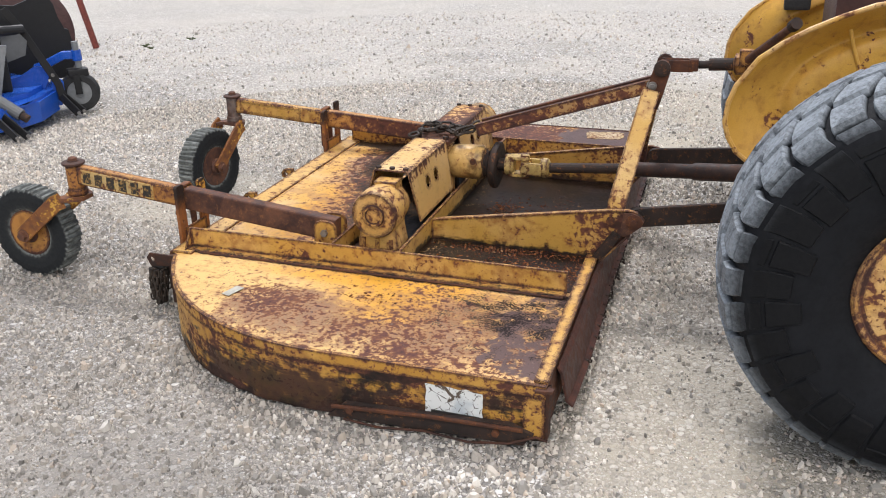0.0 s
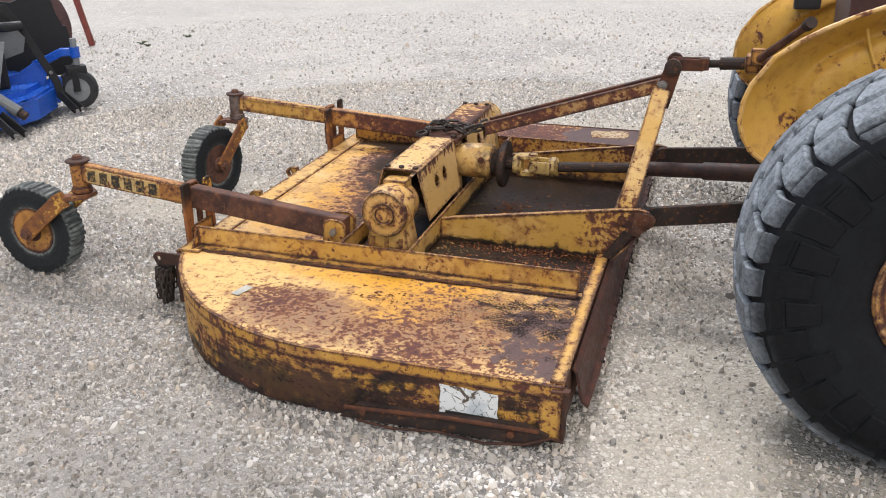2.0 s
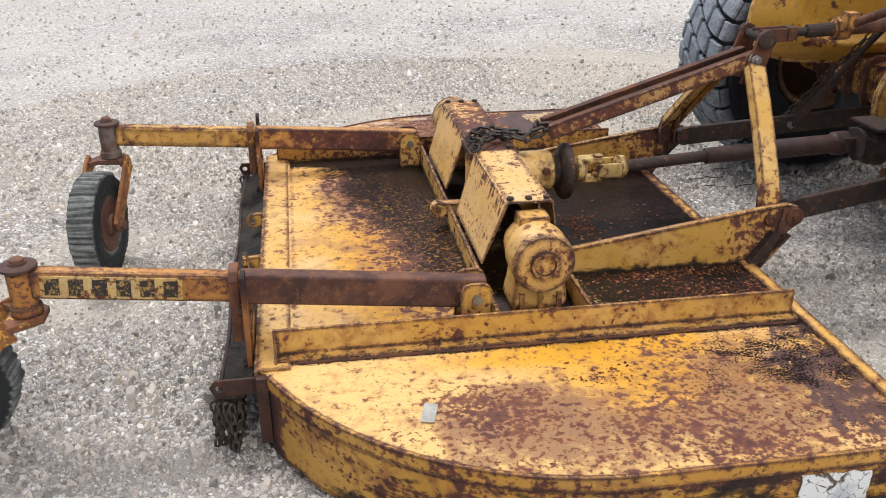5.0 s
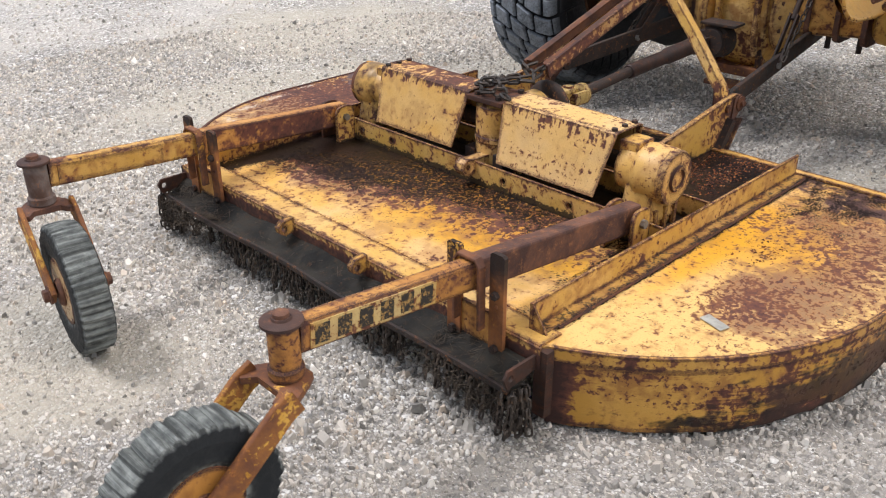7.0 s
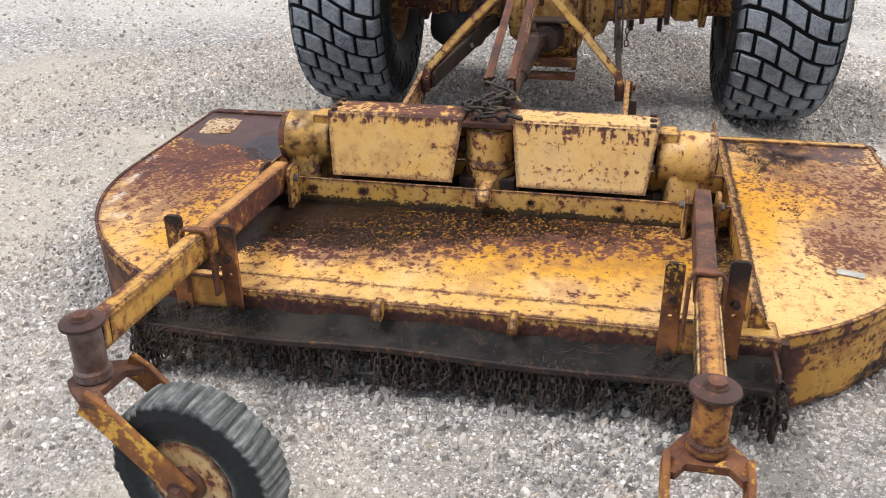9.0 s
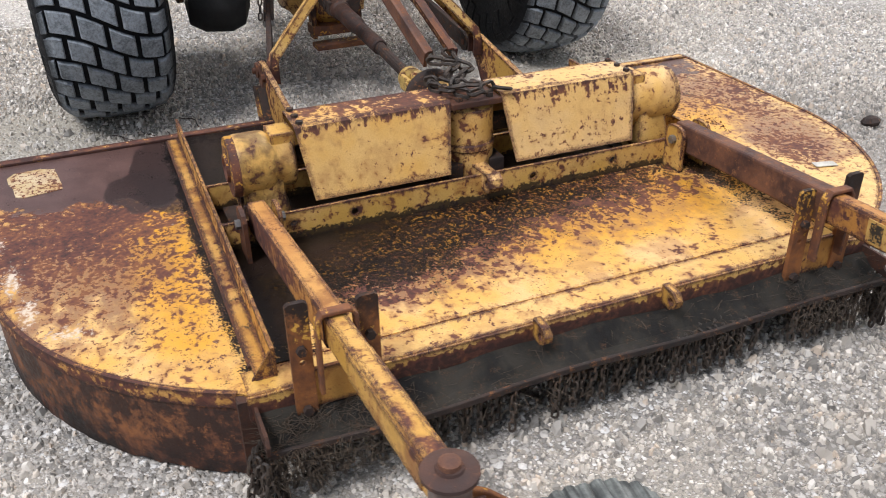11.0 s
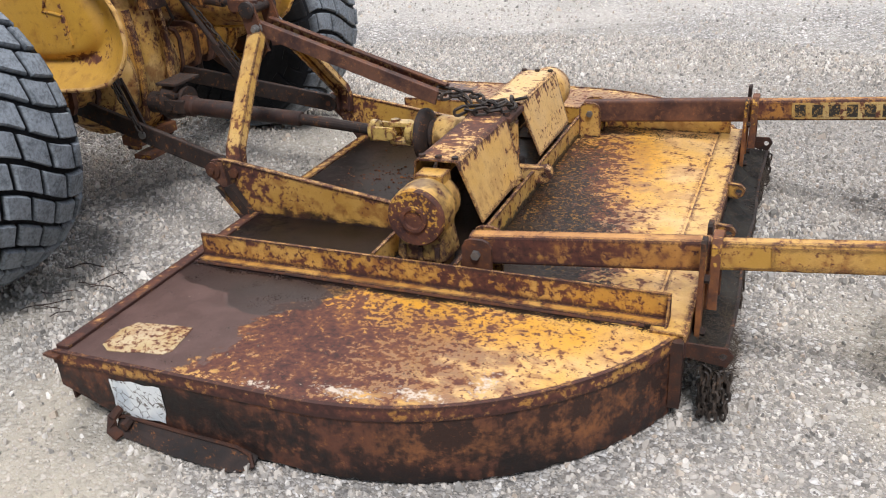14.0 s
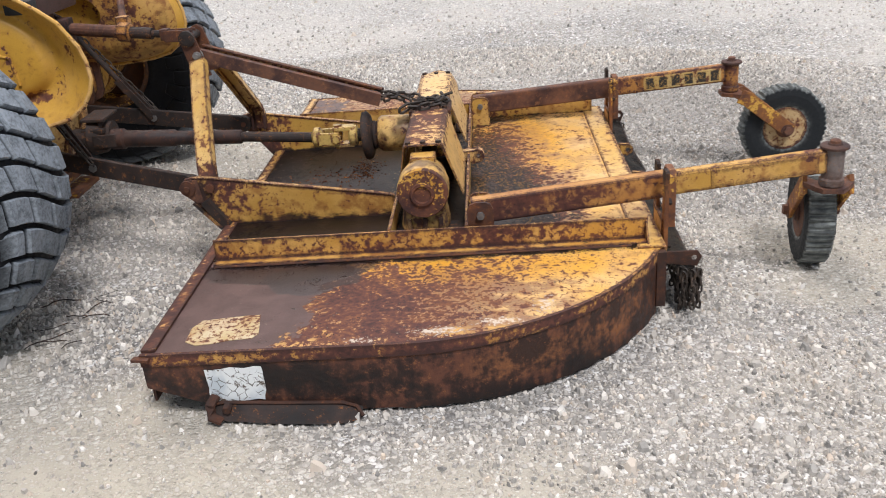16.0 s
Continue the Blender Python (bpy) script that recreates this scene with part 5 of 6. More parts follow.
def build_tail():
    ends = {-1: ((-2.187, -0.643), 180.0), 1: ((-2.192, 0.655), 262.0)}
    wheel_meshes = {}
    for s in (-1, 1):
        (hu, hv), way = ends[s]
        a, b = Vector((-0.955, s * 0.70, 0.102)), Vector((hu + 0.03, hv, 0.196))
        at = lambda u: a + (b - a) * ((u - a.x) / (b.x - a.x))
        front = part("arm_sleeve", sweep(B(), [a, at(-1.625)], rect(0.052, 0.090, 0.008)), ARM_RUST if s < 0 else SLEEVE, cutter, "rust-brown square tube of the tail arm")
        part("tail_arm", sweep(B(), [at(-1.60), b], rect(0.048, 0.082, 0.010)), ARM_BROWN if s < 0 else ARM, cutter, "square tube tail arm, yellow over rust")
        # pale panel with worn dark marks along both faces
        for face in (-1, 1):
            p0, p1 = at(-1.775), at(-2.135)
            off = Vector((0, face * 0.0255, 0))
            part("name_panel", sweep(B(), [p0 + off, p1 + off], rect(0.003, 0.062)), FADED if s < 0 else ARM, cutter)
            for i in range(6 if s < 0 else 0):
                q = p0.lerp(p1, (i + 0.5) / 6) + off + Vector((0, face * 0.002, 0))
                d = (p1 - p0).normalized() * 0.019
                bm = sweep(B(), [q - d, q + d], rect(0.002, 0.048))
                part("worn_mark", bm, WORN_INK, cutter)
        # pivot lugs
        for e in (-1, 1):
            o = [(-1.030, 0.0), (-1.030, 0.125), (-1.020, 0.143), (-1.002, 0.150), (-0.968, 0.150), (-0.950, 0.143), (-0.940, 0.125), (-0.940, 0.0)]
            lug = part("pivot_lug", slab(B(), o, 0.012, upright(s * 0.70 + e * 0.048)), STEEL if e == s > 0 else FRAME, cutter)
            part("pivot_bolt", rod(B(), (-0.985, s * 0.70 + e * 0.05, 0.105), (-0.985, s * 0.70 + e * 0.068, 0.105), 0.014, 6), BOLT, lug)
        # uprights at the rear edge that hold the arm
        c = at(-1.61)
        for e in (-1, 1):
            top = 0.212 + (0.018 if e == s else 0)
            o = [(-0.024, -0.075), (0.024, -0.075), (0.024, top - 0.006), (0.016, top), (-0.016, top), (-0.024, top - 0.006)]
            m = Matrix.Translation((-1.612, c.y + e * 0.076, 0)) @ Matrix.Rotation(math.pi / 2, 4, "Z") @ UW
            up = part("arm_upright", slab(B(), o, 0.013, m, [(0, top - 0.150, 0.007)]), UPRIGHT, cutter)
            for w in (0.115, -0.045):
                part("bolt", rod(B(), (-1.618, c.y + e * 0.076, w), (-1.632, c.y + e * 0.076, w), 0.012, 6), DARK, up)
        path = [(-1.640, c.y - 0.044, 0.01), (-1.640, c.y - 0.042, c.z + 0.038), (-1.640, c.y - 0.030, c.z + 0.054), (-1.640, c.y + 0.030, c.z + 0.054), (-1.640, c.y + 0.042, c.z + 0.038), (-1.640, c.y + 0.044, 0.01)]
        part("arm_strap", sweep(B(), path, rect(0.010, 0.026, 0.003), (1, 0, 0)), ORANGE_RUST, cutter)
        part("spacer_plate", box(B(), (-1.606, c.y, 0.0), (0.010, 0.15, 0.10)), ARM_BROWN, cutter)
        # caster head
        head = lathe(B(), [(0.036, 0.105), (0.041, 0.11), (0.041, 0.130), (0.035, 0.136), (0.035, 0.238)], (hu, hv, 0), (0, 0, 1), 20)
        sock = part("caster_socket", head, SOCKET if s > 0 else ARM_BROWN, cutter, smooth=True)
        cap = lathe(B(), [(0.043, 0.238), (0.048, 0.241), (0.048, 0.248), (0.043, 0.251), (0.024, 0.252), (0.022, 0.257), (0.006, 0.258)], (hu, hv, 0), (0, 0, 1), 26)
        part("cap_washer", cap, CAP, sock, smooth=True)
        part("king_bolt", lathe(B(), [(0.019, 0.255), (0.018, 0.266), (0.012, 0.270), (0.003, 0.271)], (hu, hv, 0), (0, 0, 1), 14), ARM_RUST, sock, "rusted bolt head", smooth=True)
        # fork and wheel, x trailing, in the head's frame
        m = Matrix.Translation((hu, hv, 0)) @ Matrix.Rotation(radians(way), 4, "Z")
        ax_w = gw(hu, 0.196 - 0.028)
        trail = 0.262 if s < 0 else 0.245
        bm = B()
        slab(bm, [(-0.046, -0.034), (-0.026, -0.050), (0.030, -0.084), (0.074, -0.084), (0.080, -0.060), (0.050, -0.040), (0.050, 0.040), (0.080, 0.060), (0.074, 0.084), (0.030, 0.084), (-0.026, 0.050), (-0.046, 0.034)], 0.017, pose(0, 0, 0.097))
        fork = part("caster_fork", bm, ORANGE_RUST if s < 0 else ARM_RUST, cutter, "rusty fork of the tail wheel")
        fork.matrix_basis = m
        for e in (-1, 1):
            leg = sweep(B(), [(0.030, e * 0.0765, 0.097), (0.066, e * 0.0765, 0.080), (trail + 0.016, e * 0.074, ax_w - 0.008)], rect(0.015, 0.070, 0.004), (0, 0, 1))
            o = part("fork_leg", leg, FORK, fork)
            nut = rod(B(), (trail, e * 0.078, ax_w), (trail, e * 0.10, ax_w), 0.020, 6)
            rod(nut, (trail, e * 0.078, ax_w), (trail, e * 0.085, ax_w), 0.030, 14)
            part("axle_nut", nut, ARM_RUST, fork)
        w = new("tail_wheel")
        w.parent = cutter
        w.matrix_basis = m @ Matrix.Translation((trail, 0, ax_w))
        part("tyre", laminated_tyre(), LAMINATE, w, "weathered laminated rubber tyre")
        for e in (-1, 1):
            rim = lathe(B(), [(0.104, 0.046), (0.104, 0.040), (0.092, 0.030), (0.060, 0.022), (0.034, 0.022), (0.034, 0.030), (0.016, 0.030)], (0, 0, 0), (0, e, 0), 30)
            if e > 0:
                part("rim", rim, ARM_RUST if s > 0 else ARM_BROWN, w, "rust-brown steel rim", smooth=True)
            else:
                part("rim", rim, TAN_RIM, w, "tan steel rim with rust", smooth=True)
            part("hub", lathe(B(), [(0.044, 0.018), (0.044, 0.052), (0.036, 0.060), (0.014, 0.062)], (0, 0, 0), (0, e, 0), 24), ARM_RUST, w, "rusty wheel hub", smooth=True)
        for i in range(5):
            t = 2 * math.pi * i / 5
            for e in (-1, 1):
                part("rim_bolt", rod(B(), (0.062 * math.cos(t), e * 0.02, 0.062 * math.sin(t)), (0.062 * math.cos(t), e * 0.032, 0.062 * math.sin(t)), 0.009, 6), STEEL, w)


def build_labels():
    rnd = random.Random(2)
    for s, (u0, u1) in ((-1, (-0.362, -0.185)), (1, (-0.345, -0.182))):
        v = s * (HALF + 0.002)
        o = []
        for i in range(28):
            f = i / 28 * 4
            k, q = int(f), f - int(f)
            x, y = [(q, 0), (1, q), (1 - q, 1), (0, 1 - q)][k]
            o.append((u0 + (u1 - u0) * x + rnd.uniform(-0.004, 0.004), gw(-0.27, 0.048) + 0.11 * y + rnd.uniform(-0.004, 0.004)))
        part("warning_sticker", slab(B(), o, 0.002, upright(v)), STICKER, cutter, "torn white sticker with unreadable print")
        if s < 0:
            part("print_strip", box(B(), ((u0 + u1) / 2 + 0.004, v + s * 0.002, gw(-0.27, 0.062)), (abs(u1 - u0) * 0.84, 0.004, 0.028)), INK, cutter, "dark printed strip")
            for i in range(6):
                part("print_bar", box(B(), (u0 + 0.048 + 0.017 * i, v + s * 0.0045, gw(-0.27, 0.062)), (0.010, 0.001, 0.010)), TAG, cutter)
    part("serial_tag", box(B(), (-1.174, -1.118, 0.004), (0.075, 0.034, 0.003), Matrix.Rotation(1.30, 4, "Z"), 0.001), TAG, cutter, "small bright metal tag")
    o = [(-0.11, 1.27), (-0.13, 1.225), (-0.20, 1.215), (-0.27, 1.205), (-0.305, 1.205), (-0.315, 1.26), (-0.325, 1.32), (-0.31, 1.345), (-0.24, 1.352), (-0.20, 1.366), (-0.15, 1.372), (-0.115, 1.35)]
    part("peeled_decal", slab(B(), o, 0.002, pose(0, 0, 0.001)), DECAL, cutter, "flaking pale yellow decal")


build_deck()
build_bars()
build_chain_guard()
build_crumbs()
build_gearboxes()
build_hitch()
build_tail()
build_labels()
wire = [(-0.62, -1.445, gw(-0.62, 0.012)), (-0.5, -1.452, gw(-0.5, 0.006)), (-0.36, -1.446, gw(-0.36, 0.016)), (-0.22, -1.455, gw(-0.22, 0.008)), (-0.10, -1.448, gw(-0.1, 0.02)), (-0.02, -1.44, gw(0, 0.05)), (0.01, -1.43, gw(0, 0.035))]
part("loose_wire", sweep(B(), wire, circle(0.004, 6)), DARK_RUST, cutter)


# ---- tractor: x ahead, y to its left, from the ground under its rear axle ----
tractor = new("tractor")
tractor.matrix_world = pose(0.555, 3.41, 0, 0, 0, 0.8)
tagged(tractor, "yellow utility tractor with wide block-tread rear tyres, parked on gravel", "tractor")
TR = 0.553


def crown(s, lift=0.0):
    """Radius of the tread at s, -1 to 1 across."""
    return TR - 0.024 - 0.035 * abs(s) ** 2.6 + lift


def tractor_tyre():
    half = [(0.212, 0.175), (0.225, 0.195), (0.28, 0.228), (0.36, 0.246), (0.43, 0.247), (0.475, 0.236)]
    prof = [(r, -y) for r, y in half] + [(crown(s), s * 0.222) for s in np.linspace(-1, 1, 9)] + [(r, y) for r, y in half[::-1]]
    return lathe(B(), prof, (0, 0, 0), (0, 1, 0), 64, caps=False)


def tread(rows=32, seed=1, slant=0.15):
    """Staggered blocks in slanting rows across the tyre; the outer blocks fold down over the shoulder and on to the sidewall."""
    rnd = random.Random(seed)
    bm = B()
    step = 2 * math.pi / rows

    def at(s, t, lift):
        k = max(0.0, abs(s) - 0.90)
        r = crown(min(abs(s), 1.0), lift * max(0.0, 1 - 1.4 * k)) - 0.070 * k - 0.085 * k * k
        y = math.copysign(min(abs(s), 0.90) * 0.222 + 0.115 * k * max(0.0, 1 - 0.70 * k) + lift * min(1.0, 1.6 * k), s)
        # the rows swing back over each shoulder
        a = t - slant * s - 0.035 * math.sin(3.0 * s) + math.copysign(0.16 * k, s)
        return (r * math.cos(a), y, r * math.sin(a))

    for i in range(rows):
        if i % 2:
            cuts = [-1.72 - rnd.uniform(0, 0.12), -1.16, -0.70, -0.23, 0.23, 0.70, 1.16, 1.72 + rnd.uniform(0, 0.12)]
        else:
            cuts = [-1.88 - rnd.uniform(0, 0.10), -1.42, -0.93, -0.47, 0.0, 0.47, 0.93, 1.42, 1.88 + rnd.uniform(0, 0.10)]
        cuts = [c + rnd.uniform(-0.02, 0.02) for c in cuts]
        for s0, s1 in zip(cuts, cuts[1:]):
            outer = max(abs(s0), abs(s1)) > 1.3
            g, e = (0.018, 0.02) if outer else (0.040, 0.020)
            gap = 0.05 if outer else 0.085
            t0, t1 = (i + gap + rnd.uniform(-0.012, 0.012)) * step, (i + 1 - gap + rnd.uniform(-0.012, 0.012)) * step
            h = 0.024 * rnd.uniform(0.86, 1.0)
            f = 0.055 * step
            n = max(2, int((s1 - s0) / 0.14))
            ss = [s0 + g, s0 + g + e] + [s0 + g + e + (s1 - s0 - 2 * (g + e)) * k / n for k in range(1, n)] + [s1 - g - e, s1 - g]
            rings = []
            for q, s in enumerate(ss):
                end = q in (0, len(ss) - 1)
                z = h * (0.60 if end else 1.0) * (0.62 if abs(s) > 1.2 else 1.0)
                rings.append([at(s, t0, -0.004), at(s, t0 + 0.3 * f, z * 0.7), at(s, t0 + f, z), at(s, t1 - f, z), at(s, t1 - 0.3 * f, z * 0.7), at(s, t1, -0.004)])
            loft(bm, rings)
    return bm


def build_wheels():
    for s in (-1, 1):
        w = new("rear_wheel")
        w.parent = tractor
        w.matrix_basis = pose(0, s * 1.045, TR - 0.004, 0, 20 * s, 0)
        part("tyre", tractor_tyre(), TYRE, w, "wide black tractor tyre", smooth=True)
        part("tread", tread(seed=5 + s), TREAD, w, "worn grey block tread")
        rim = lathe(B(), [(0.222, 0.188), (0.226, 0.198), (0.218, 0.204), (0.204, 0.196), (0.198, 0.150), (0.190, 0.12), (0.185, 0.03), (0.150, 0.0), (0.10, -0.012), (0.055, -0.012), (0.055, 0.05), (0.02, 0.055)], (0, 0, 0), (0, s, 0), 40)
        part("rim", rim, RIM, w, "yellow rim with rust", smooth=True)
        back = lathe(B(), [(0.222, 0.188), (0.226, 0.198), (0.218, 0.204), (0.200, 0.19), (0.19, 0.10), (0.19, 0.0)], (0, 0, 0), (0, -s, 0), 40, caps=False)
        part("inner_rim", back, INNER_RIM, w, smooth=True)
        part("brake_plate", lathe(B(), [(0.188, 0.02), (0.184, 0.045), (0.120, 0.060), (0.075, 0.10), (0.03, 0.10)], (0, 0, 0), (0, -s, 0), 36), DARK_RUST, w, "brown brake plate inside the rim", smooth=True)
        for i in range(6):
            t = 2 * math.pi * i / 6
            part("wheel_nut", rod(B(), (0.10 * math.cos(t), s * -0.014, 0.10 * math.sin(t)), (0.10 * math.cos(t), s * 0.014, 0.10 * math.sin(t)), 0.014, 6), STEEL, w)


def build_fenders():
    shape = [(0.42, 0.63), (0.1, 0.615), (-0.2, 0.618), (-0.36, 0.635), (-0.45, 0.66), (-0.51, 0.705), (-0.54, 0.755), (-0.553, 0.80), (-0.548, 0.86), (-0.53, 0.915), (-0.47, 1.0), (-0.41, 1.045),
             (-0.337, 1.087), (-0.25, 1.127), (-0.163, 1.159), (0.0, 1.19), (0.2, 1.19), (0.36, 1.14), (0.48, 1.04), (0.53, 0.92), (0.52, 0.78), (0.48, 0.68)]
    mid = (-0.05, 0.90)
    for s in (-1, 1):
        bm, rows, edge = B(), [], []
        for q in (0.3, 0.56, 0.62, 0.67, 0.74, 0.82, 0.89, 0.95, 0.98, 1.0):
            edge = []
            for x, z in shape:
                px, pz = mid[0] + (x - mid[0]) * q, mid[1] + (z - mid[1]) * q
                y = 0.462 - 0.05 * (pz - 0.80) + 0.113 * max(0, (q - 0.66) / 0.34) ** 1.5 + 0.045 * min(1.0, max(0.0, (0.68 - q) / 0.08))
                edge.append((px, s * y, pz))
            rows.append([bm.verts.new(p) for p in edge])
        n = len(shape)
        for a, b in zip(rows, rows[1:]):
            for i in range(n):
                bm.faces.new((a[i], a[(i + 1) % n], b[(i + 1) % n], b[i]))
        bm.faces.new(rows[0])
        if s < 0:
            # added sheet whose colour holds both dirt and shade of the inner side
            dirty = B()
            loft(dirty, [[(mid[0] + (x - mid[0]) * q, s * (0.448 - 0.05 * (z - 0.80) + 0.100 * max(0, (q - 0.66) / 0.34) ** 1.5), mid[1] + (z - mid[1]) * q) for x, z in shape] for q in (0.3, 0.6, 0.67, 0.75, 0.83, 0.90, 0.95)], caps=False)
            part("inner_lining", dirty, SHADED_LINING, tractor, "dirty inner side of the fender, shade painted in brown", smooth=True)
        fen = part("fender", bm, TRACTOR, tractor, "dished yellow fender with a rolled rusty edge", smooth=True)
        fen.modifiers.new("round", "SUBSURF").levels = 1
        fen.modifiers["round"].render_levels = 2
        fen.modifiers.new("sheet", "SOLIDIFY").thickness = 0.004
        lip = sweep(B(), edge + [edge[0]], circle(0.008, 8), (0, 1, 0))
        part("rolled_edge", lip, LIP, fen)
        rib = [(x, s * (0.511 - 0.05 * (z - 0.80)), z) for x, z in ((-0.215, 1.08), (-0.20, 1.03), (-0.16, 0.92), (-0.145, 0.89), (-0.20, 0.885), (-0.24, 0.875), (-0.25, 0.82), (-0.257, 0.775))]
        if s > 0:
            part("tail_lamp", box(B(), (-0.300, 0.455, 1.045), (0.10, 0.06, 0.05), bevel=0.012), RUBBER, fen, "small black tail lamp")
        part("pressed_rib", sweep(B(), rib, circle(0.006, 8), (0, 1, 0)), TRACTOR, fen)


def build_body():
    """Rear end of the tractor: casting, axle, three-point linkage."""
    levels = ((0.285, 0.15, 0.17), (0.295, 0.20, 0.21), (0.345, 0.27, 0.26), (0.42, 0.33, 0.29), (0.55, 0.36, 0.30), (0.68, 0.35, 0.30), (0.80, 0.31, 0.28), (0.88, 0.27, 0.25))
    rings = [[(0.0 + x, 0.01 + y, z) for x, y in rect(w, d, 0.30 * min(w, d))] for z, w, d in levels]
    cast = part("rear_casting", loft(B(), rings), CASTING, tractor, "tall rear axle casting, flaking yellow paint over rust", smooth=True)
    for y in (-0.085, 0.105):
        rib = [(-0.165, y, 0.36), (-0.186, y, 0.45), (-0.192, y, 0.58), (-0.186, y, 0.70), (-0.165, y, 0.82)]
        part("casting_rib", sweep(B(), rib, rect(0.026, 0.030, 0.006), (1, 0, 0)), CASTING, cast)
    for s in (-1, 1):
        k = 1.0 if s < 0 else 1.22
        bell = [(0.150 * k, 0.135), (0.190 * k, 0.145), (0.196 * k, 0.165), (0.190 * k, 0.180), (0.170 * k, 0.200), (0.150 * k, 0.235), (0.10, 0.255)]
        part("casting_bell", lathe(B(), bell, (0.02, 0.01, TR - 0.01), (0, s, 0), 40), CASTING, cast, "flaking yellow end bell of the axle", smooth=True)
        for k in range(9):
            t = math.pi * (0.55 + 0.11 * k)
            c, z = 0.02 + 0.176 * math.cos(t), TR - 0.01 + 0.176 * math.sin(t)
            part("casting_bolt", rod(B(), (c, 0.01 + s * 0.176, z), (c, 0.01 + s * 0.194, z), 0.011, 6), STEEL, cast)
    part("transmission", box(B(), (0.45, 0, 0.66), (0.80, 0.30, 0.46), bevel=0.05), SHADED_GRIME, tractor, "grimy yellow transmission housing, darkened for shade", smooth=True)
    part("engine", box(B(), (1.20, 0, 0.70), (0.72, 0.34, 0.50), bevel=0.04), DARK, tractor, "dark oily engine block")
    part("oil_pan", box(B(), (1.15, 0, 0.42), (0.56, 0.26, 0.14), bevel=0.04), DARK, tractor)
    for s in (-1, 1):
        # axle: boxed trumpet, ribs, bell and flange
        part("axle_housing", loft(B(), [[(x * k, s * y, TR + 0.01 + z * k) for x, z in rect(0.20, 0.19, 0.04)] for y, k in ((0.16, 1.1), (0.28, 1.0), (0.46, 0.82), (0.52, 0.80))]), SHADED_GRIME, tractor, smooth=True)
        for y in (0.27, 0.40, 0.52):
            part("axle_flange", loft(B(), [[(x, s * (y + d), TR + 0.01 + z) for x, z in rect(0.215, 0.215, 0.05)] for d in (0.0, 0.022)]), ARM_RUST, tractor)
        part("axle_bell", lathe(B(), [(0.075, 0.55), (0.095, 0.57), (0.10, 0.63), (0.085, 0.68), (0.125, 0.69), (0.125, 0.715), (0.07, 0.72), (0.07, 1.0)], (0, 0, TR + 0.01), (0, s, 0), 24), CASTING, tractor, smooth=True)
        for y in (0.36, 0.50):
            part("axle_stud", rod(B(), (-0.03, s * y, TR - 0.07), (-0.03, s * y, TR - 0.135), 0.013, 8), DARK, tractor)
        # lower link, lift rod and chain
        pin = tractor.matrix_world.inverted() @ (cutter.matrix_world @ Vector((0.125, s * 0.41, 0.160)))
        root = Vector((0.05, s * 0.29, 0.475))
        link = part("lower_link", sweep(B(), [pin, pin.lerp(root, 0.25), root], rect(0.022, 0.074, 0.004)), DARK, tractor, "dark flat steel lower link")
        part("link_eye", lathe(B(), [(0.014, -0.016), (0.036, -0.016), (0.036, 0.016), (0.014, 0.016)], pin, (0, 1, 0), 16), DARK, link)
        low = pin.lerp(root, 0.47)
        part("link_bolt", rod(B(), low + Vector((0, -s * 0.02, 0)), low + Vector((0, s * 0.022, 0)), 0.016, 8), BOLT, link)
        high = Vector((-0.10, s * 0.285, 0.86))
        part("lift_rod", rod(B(), low.lerp(high, 0.38), high, 0.012), DARK, tractor)
        for e in (-1, 1):
            part("rod_fork", sweep(B(), [low + Vector((0, e * 0.016, 0)), low.lerp(high, 0.42) + Vector((0, e * 0.016, 0))], rect(0.008, 0.030)), DARK, tractor)
        part("lift_chain", chain_along(B(), [low + Vector((-0.01, s * 0.035, 0.02)), low.lerp(high, 0.5) + Vector((-0.015, s * 0.045, -0.01)), low.lerp(high, 0.95) + Vector((0, s * 0.03, 0))], 0.032, 1.1, random.Random(9)), CHAIN, tractor, "rusty chain along the lift rod")
        part("lift_arm", sweep(B(), [(-0.12, s * 0.27, 0.85), (0.10, s * 0.24, 1.00), (0.20, s * 0.22, 1.02)], rect(0.03, 0.06, 0.006)), DARK_RUST, tractor)
    part("lift_shaft", rod(B(), (0.17, -0.26, 1.01), (0.17, 0.26, 1.01), 0.035), DARK, tractor)
    part("lift_cover", box(B(), (0.12, 0, 0.97), (0.46, 0.40, 0.20), bevel=0.03), DARK_RUST, tractor, smooth=True)
    # operator deck and hood, out of view, added to block skylight below
    part("unseen_platform", box(B(), (0.62, 0, 0.68), (0.75, 1.05, 0.03), bevel=0.008), DARK, tractor, "dark operator deck, unseen, added to shade the ground")
    part("unseen_bonnet", box(B(), (1.22, 0, 1.12), (1.15, 0.52, 0.42), bevel=0.06), TRACTOR, tractor, "yellow engine hood, unseen, added to shade the ground", smooth=True)
    part("seat_base", box(B(), (0.06, 0, 1.12), (0.58, 0.36, 0.32), bevel=0.025), MAROON, tractor, "dark maroon seat base", smooth=True)
    for s in (-1, 1):
        part("valve_block", box(B(), (0.14, s * 0.20, 0.80), (0.24, 0.12, 0.22), bevel=0.015), DARK_RUST, tractor, smooth=True)
        part("oil_line", sweep(B(), [(0.0, s * 0.16, 0.90), (-0.10, s * 0.20, 0.86), (-0.12, s * 0.24, 0.72), (0.0, s * 0.26, 0.62)], circle(0.008, 8)), DARK, tractor, smooth=True)
    # top link
    a = tractor.matrix_world.inverted() @ (cutter.matrix_world @ Vector((0.152, 0, 0.650)))
    b = Vector((-0.22, 0, 0.89))
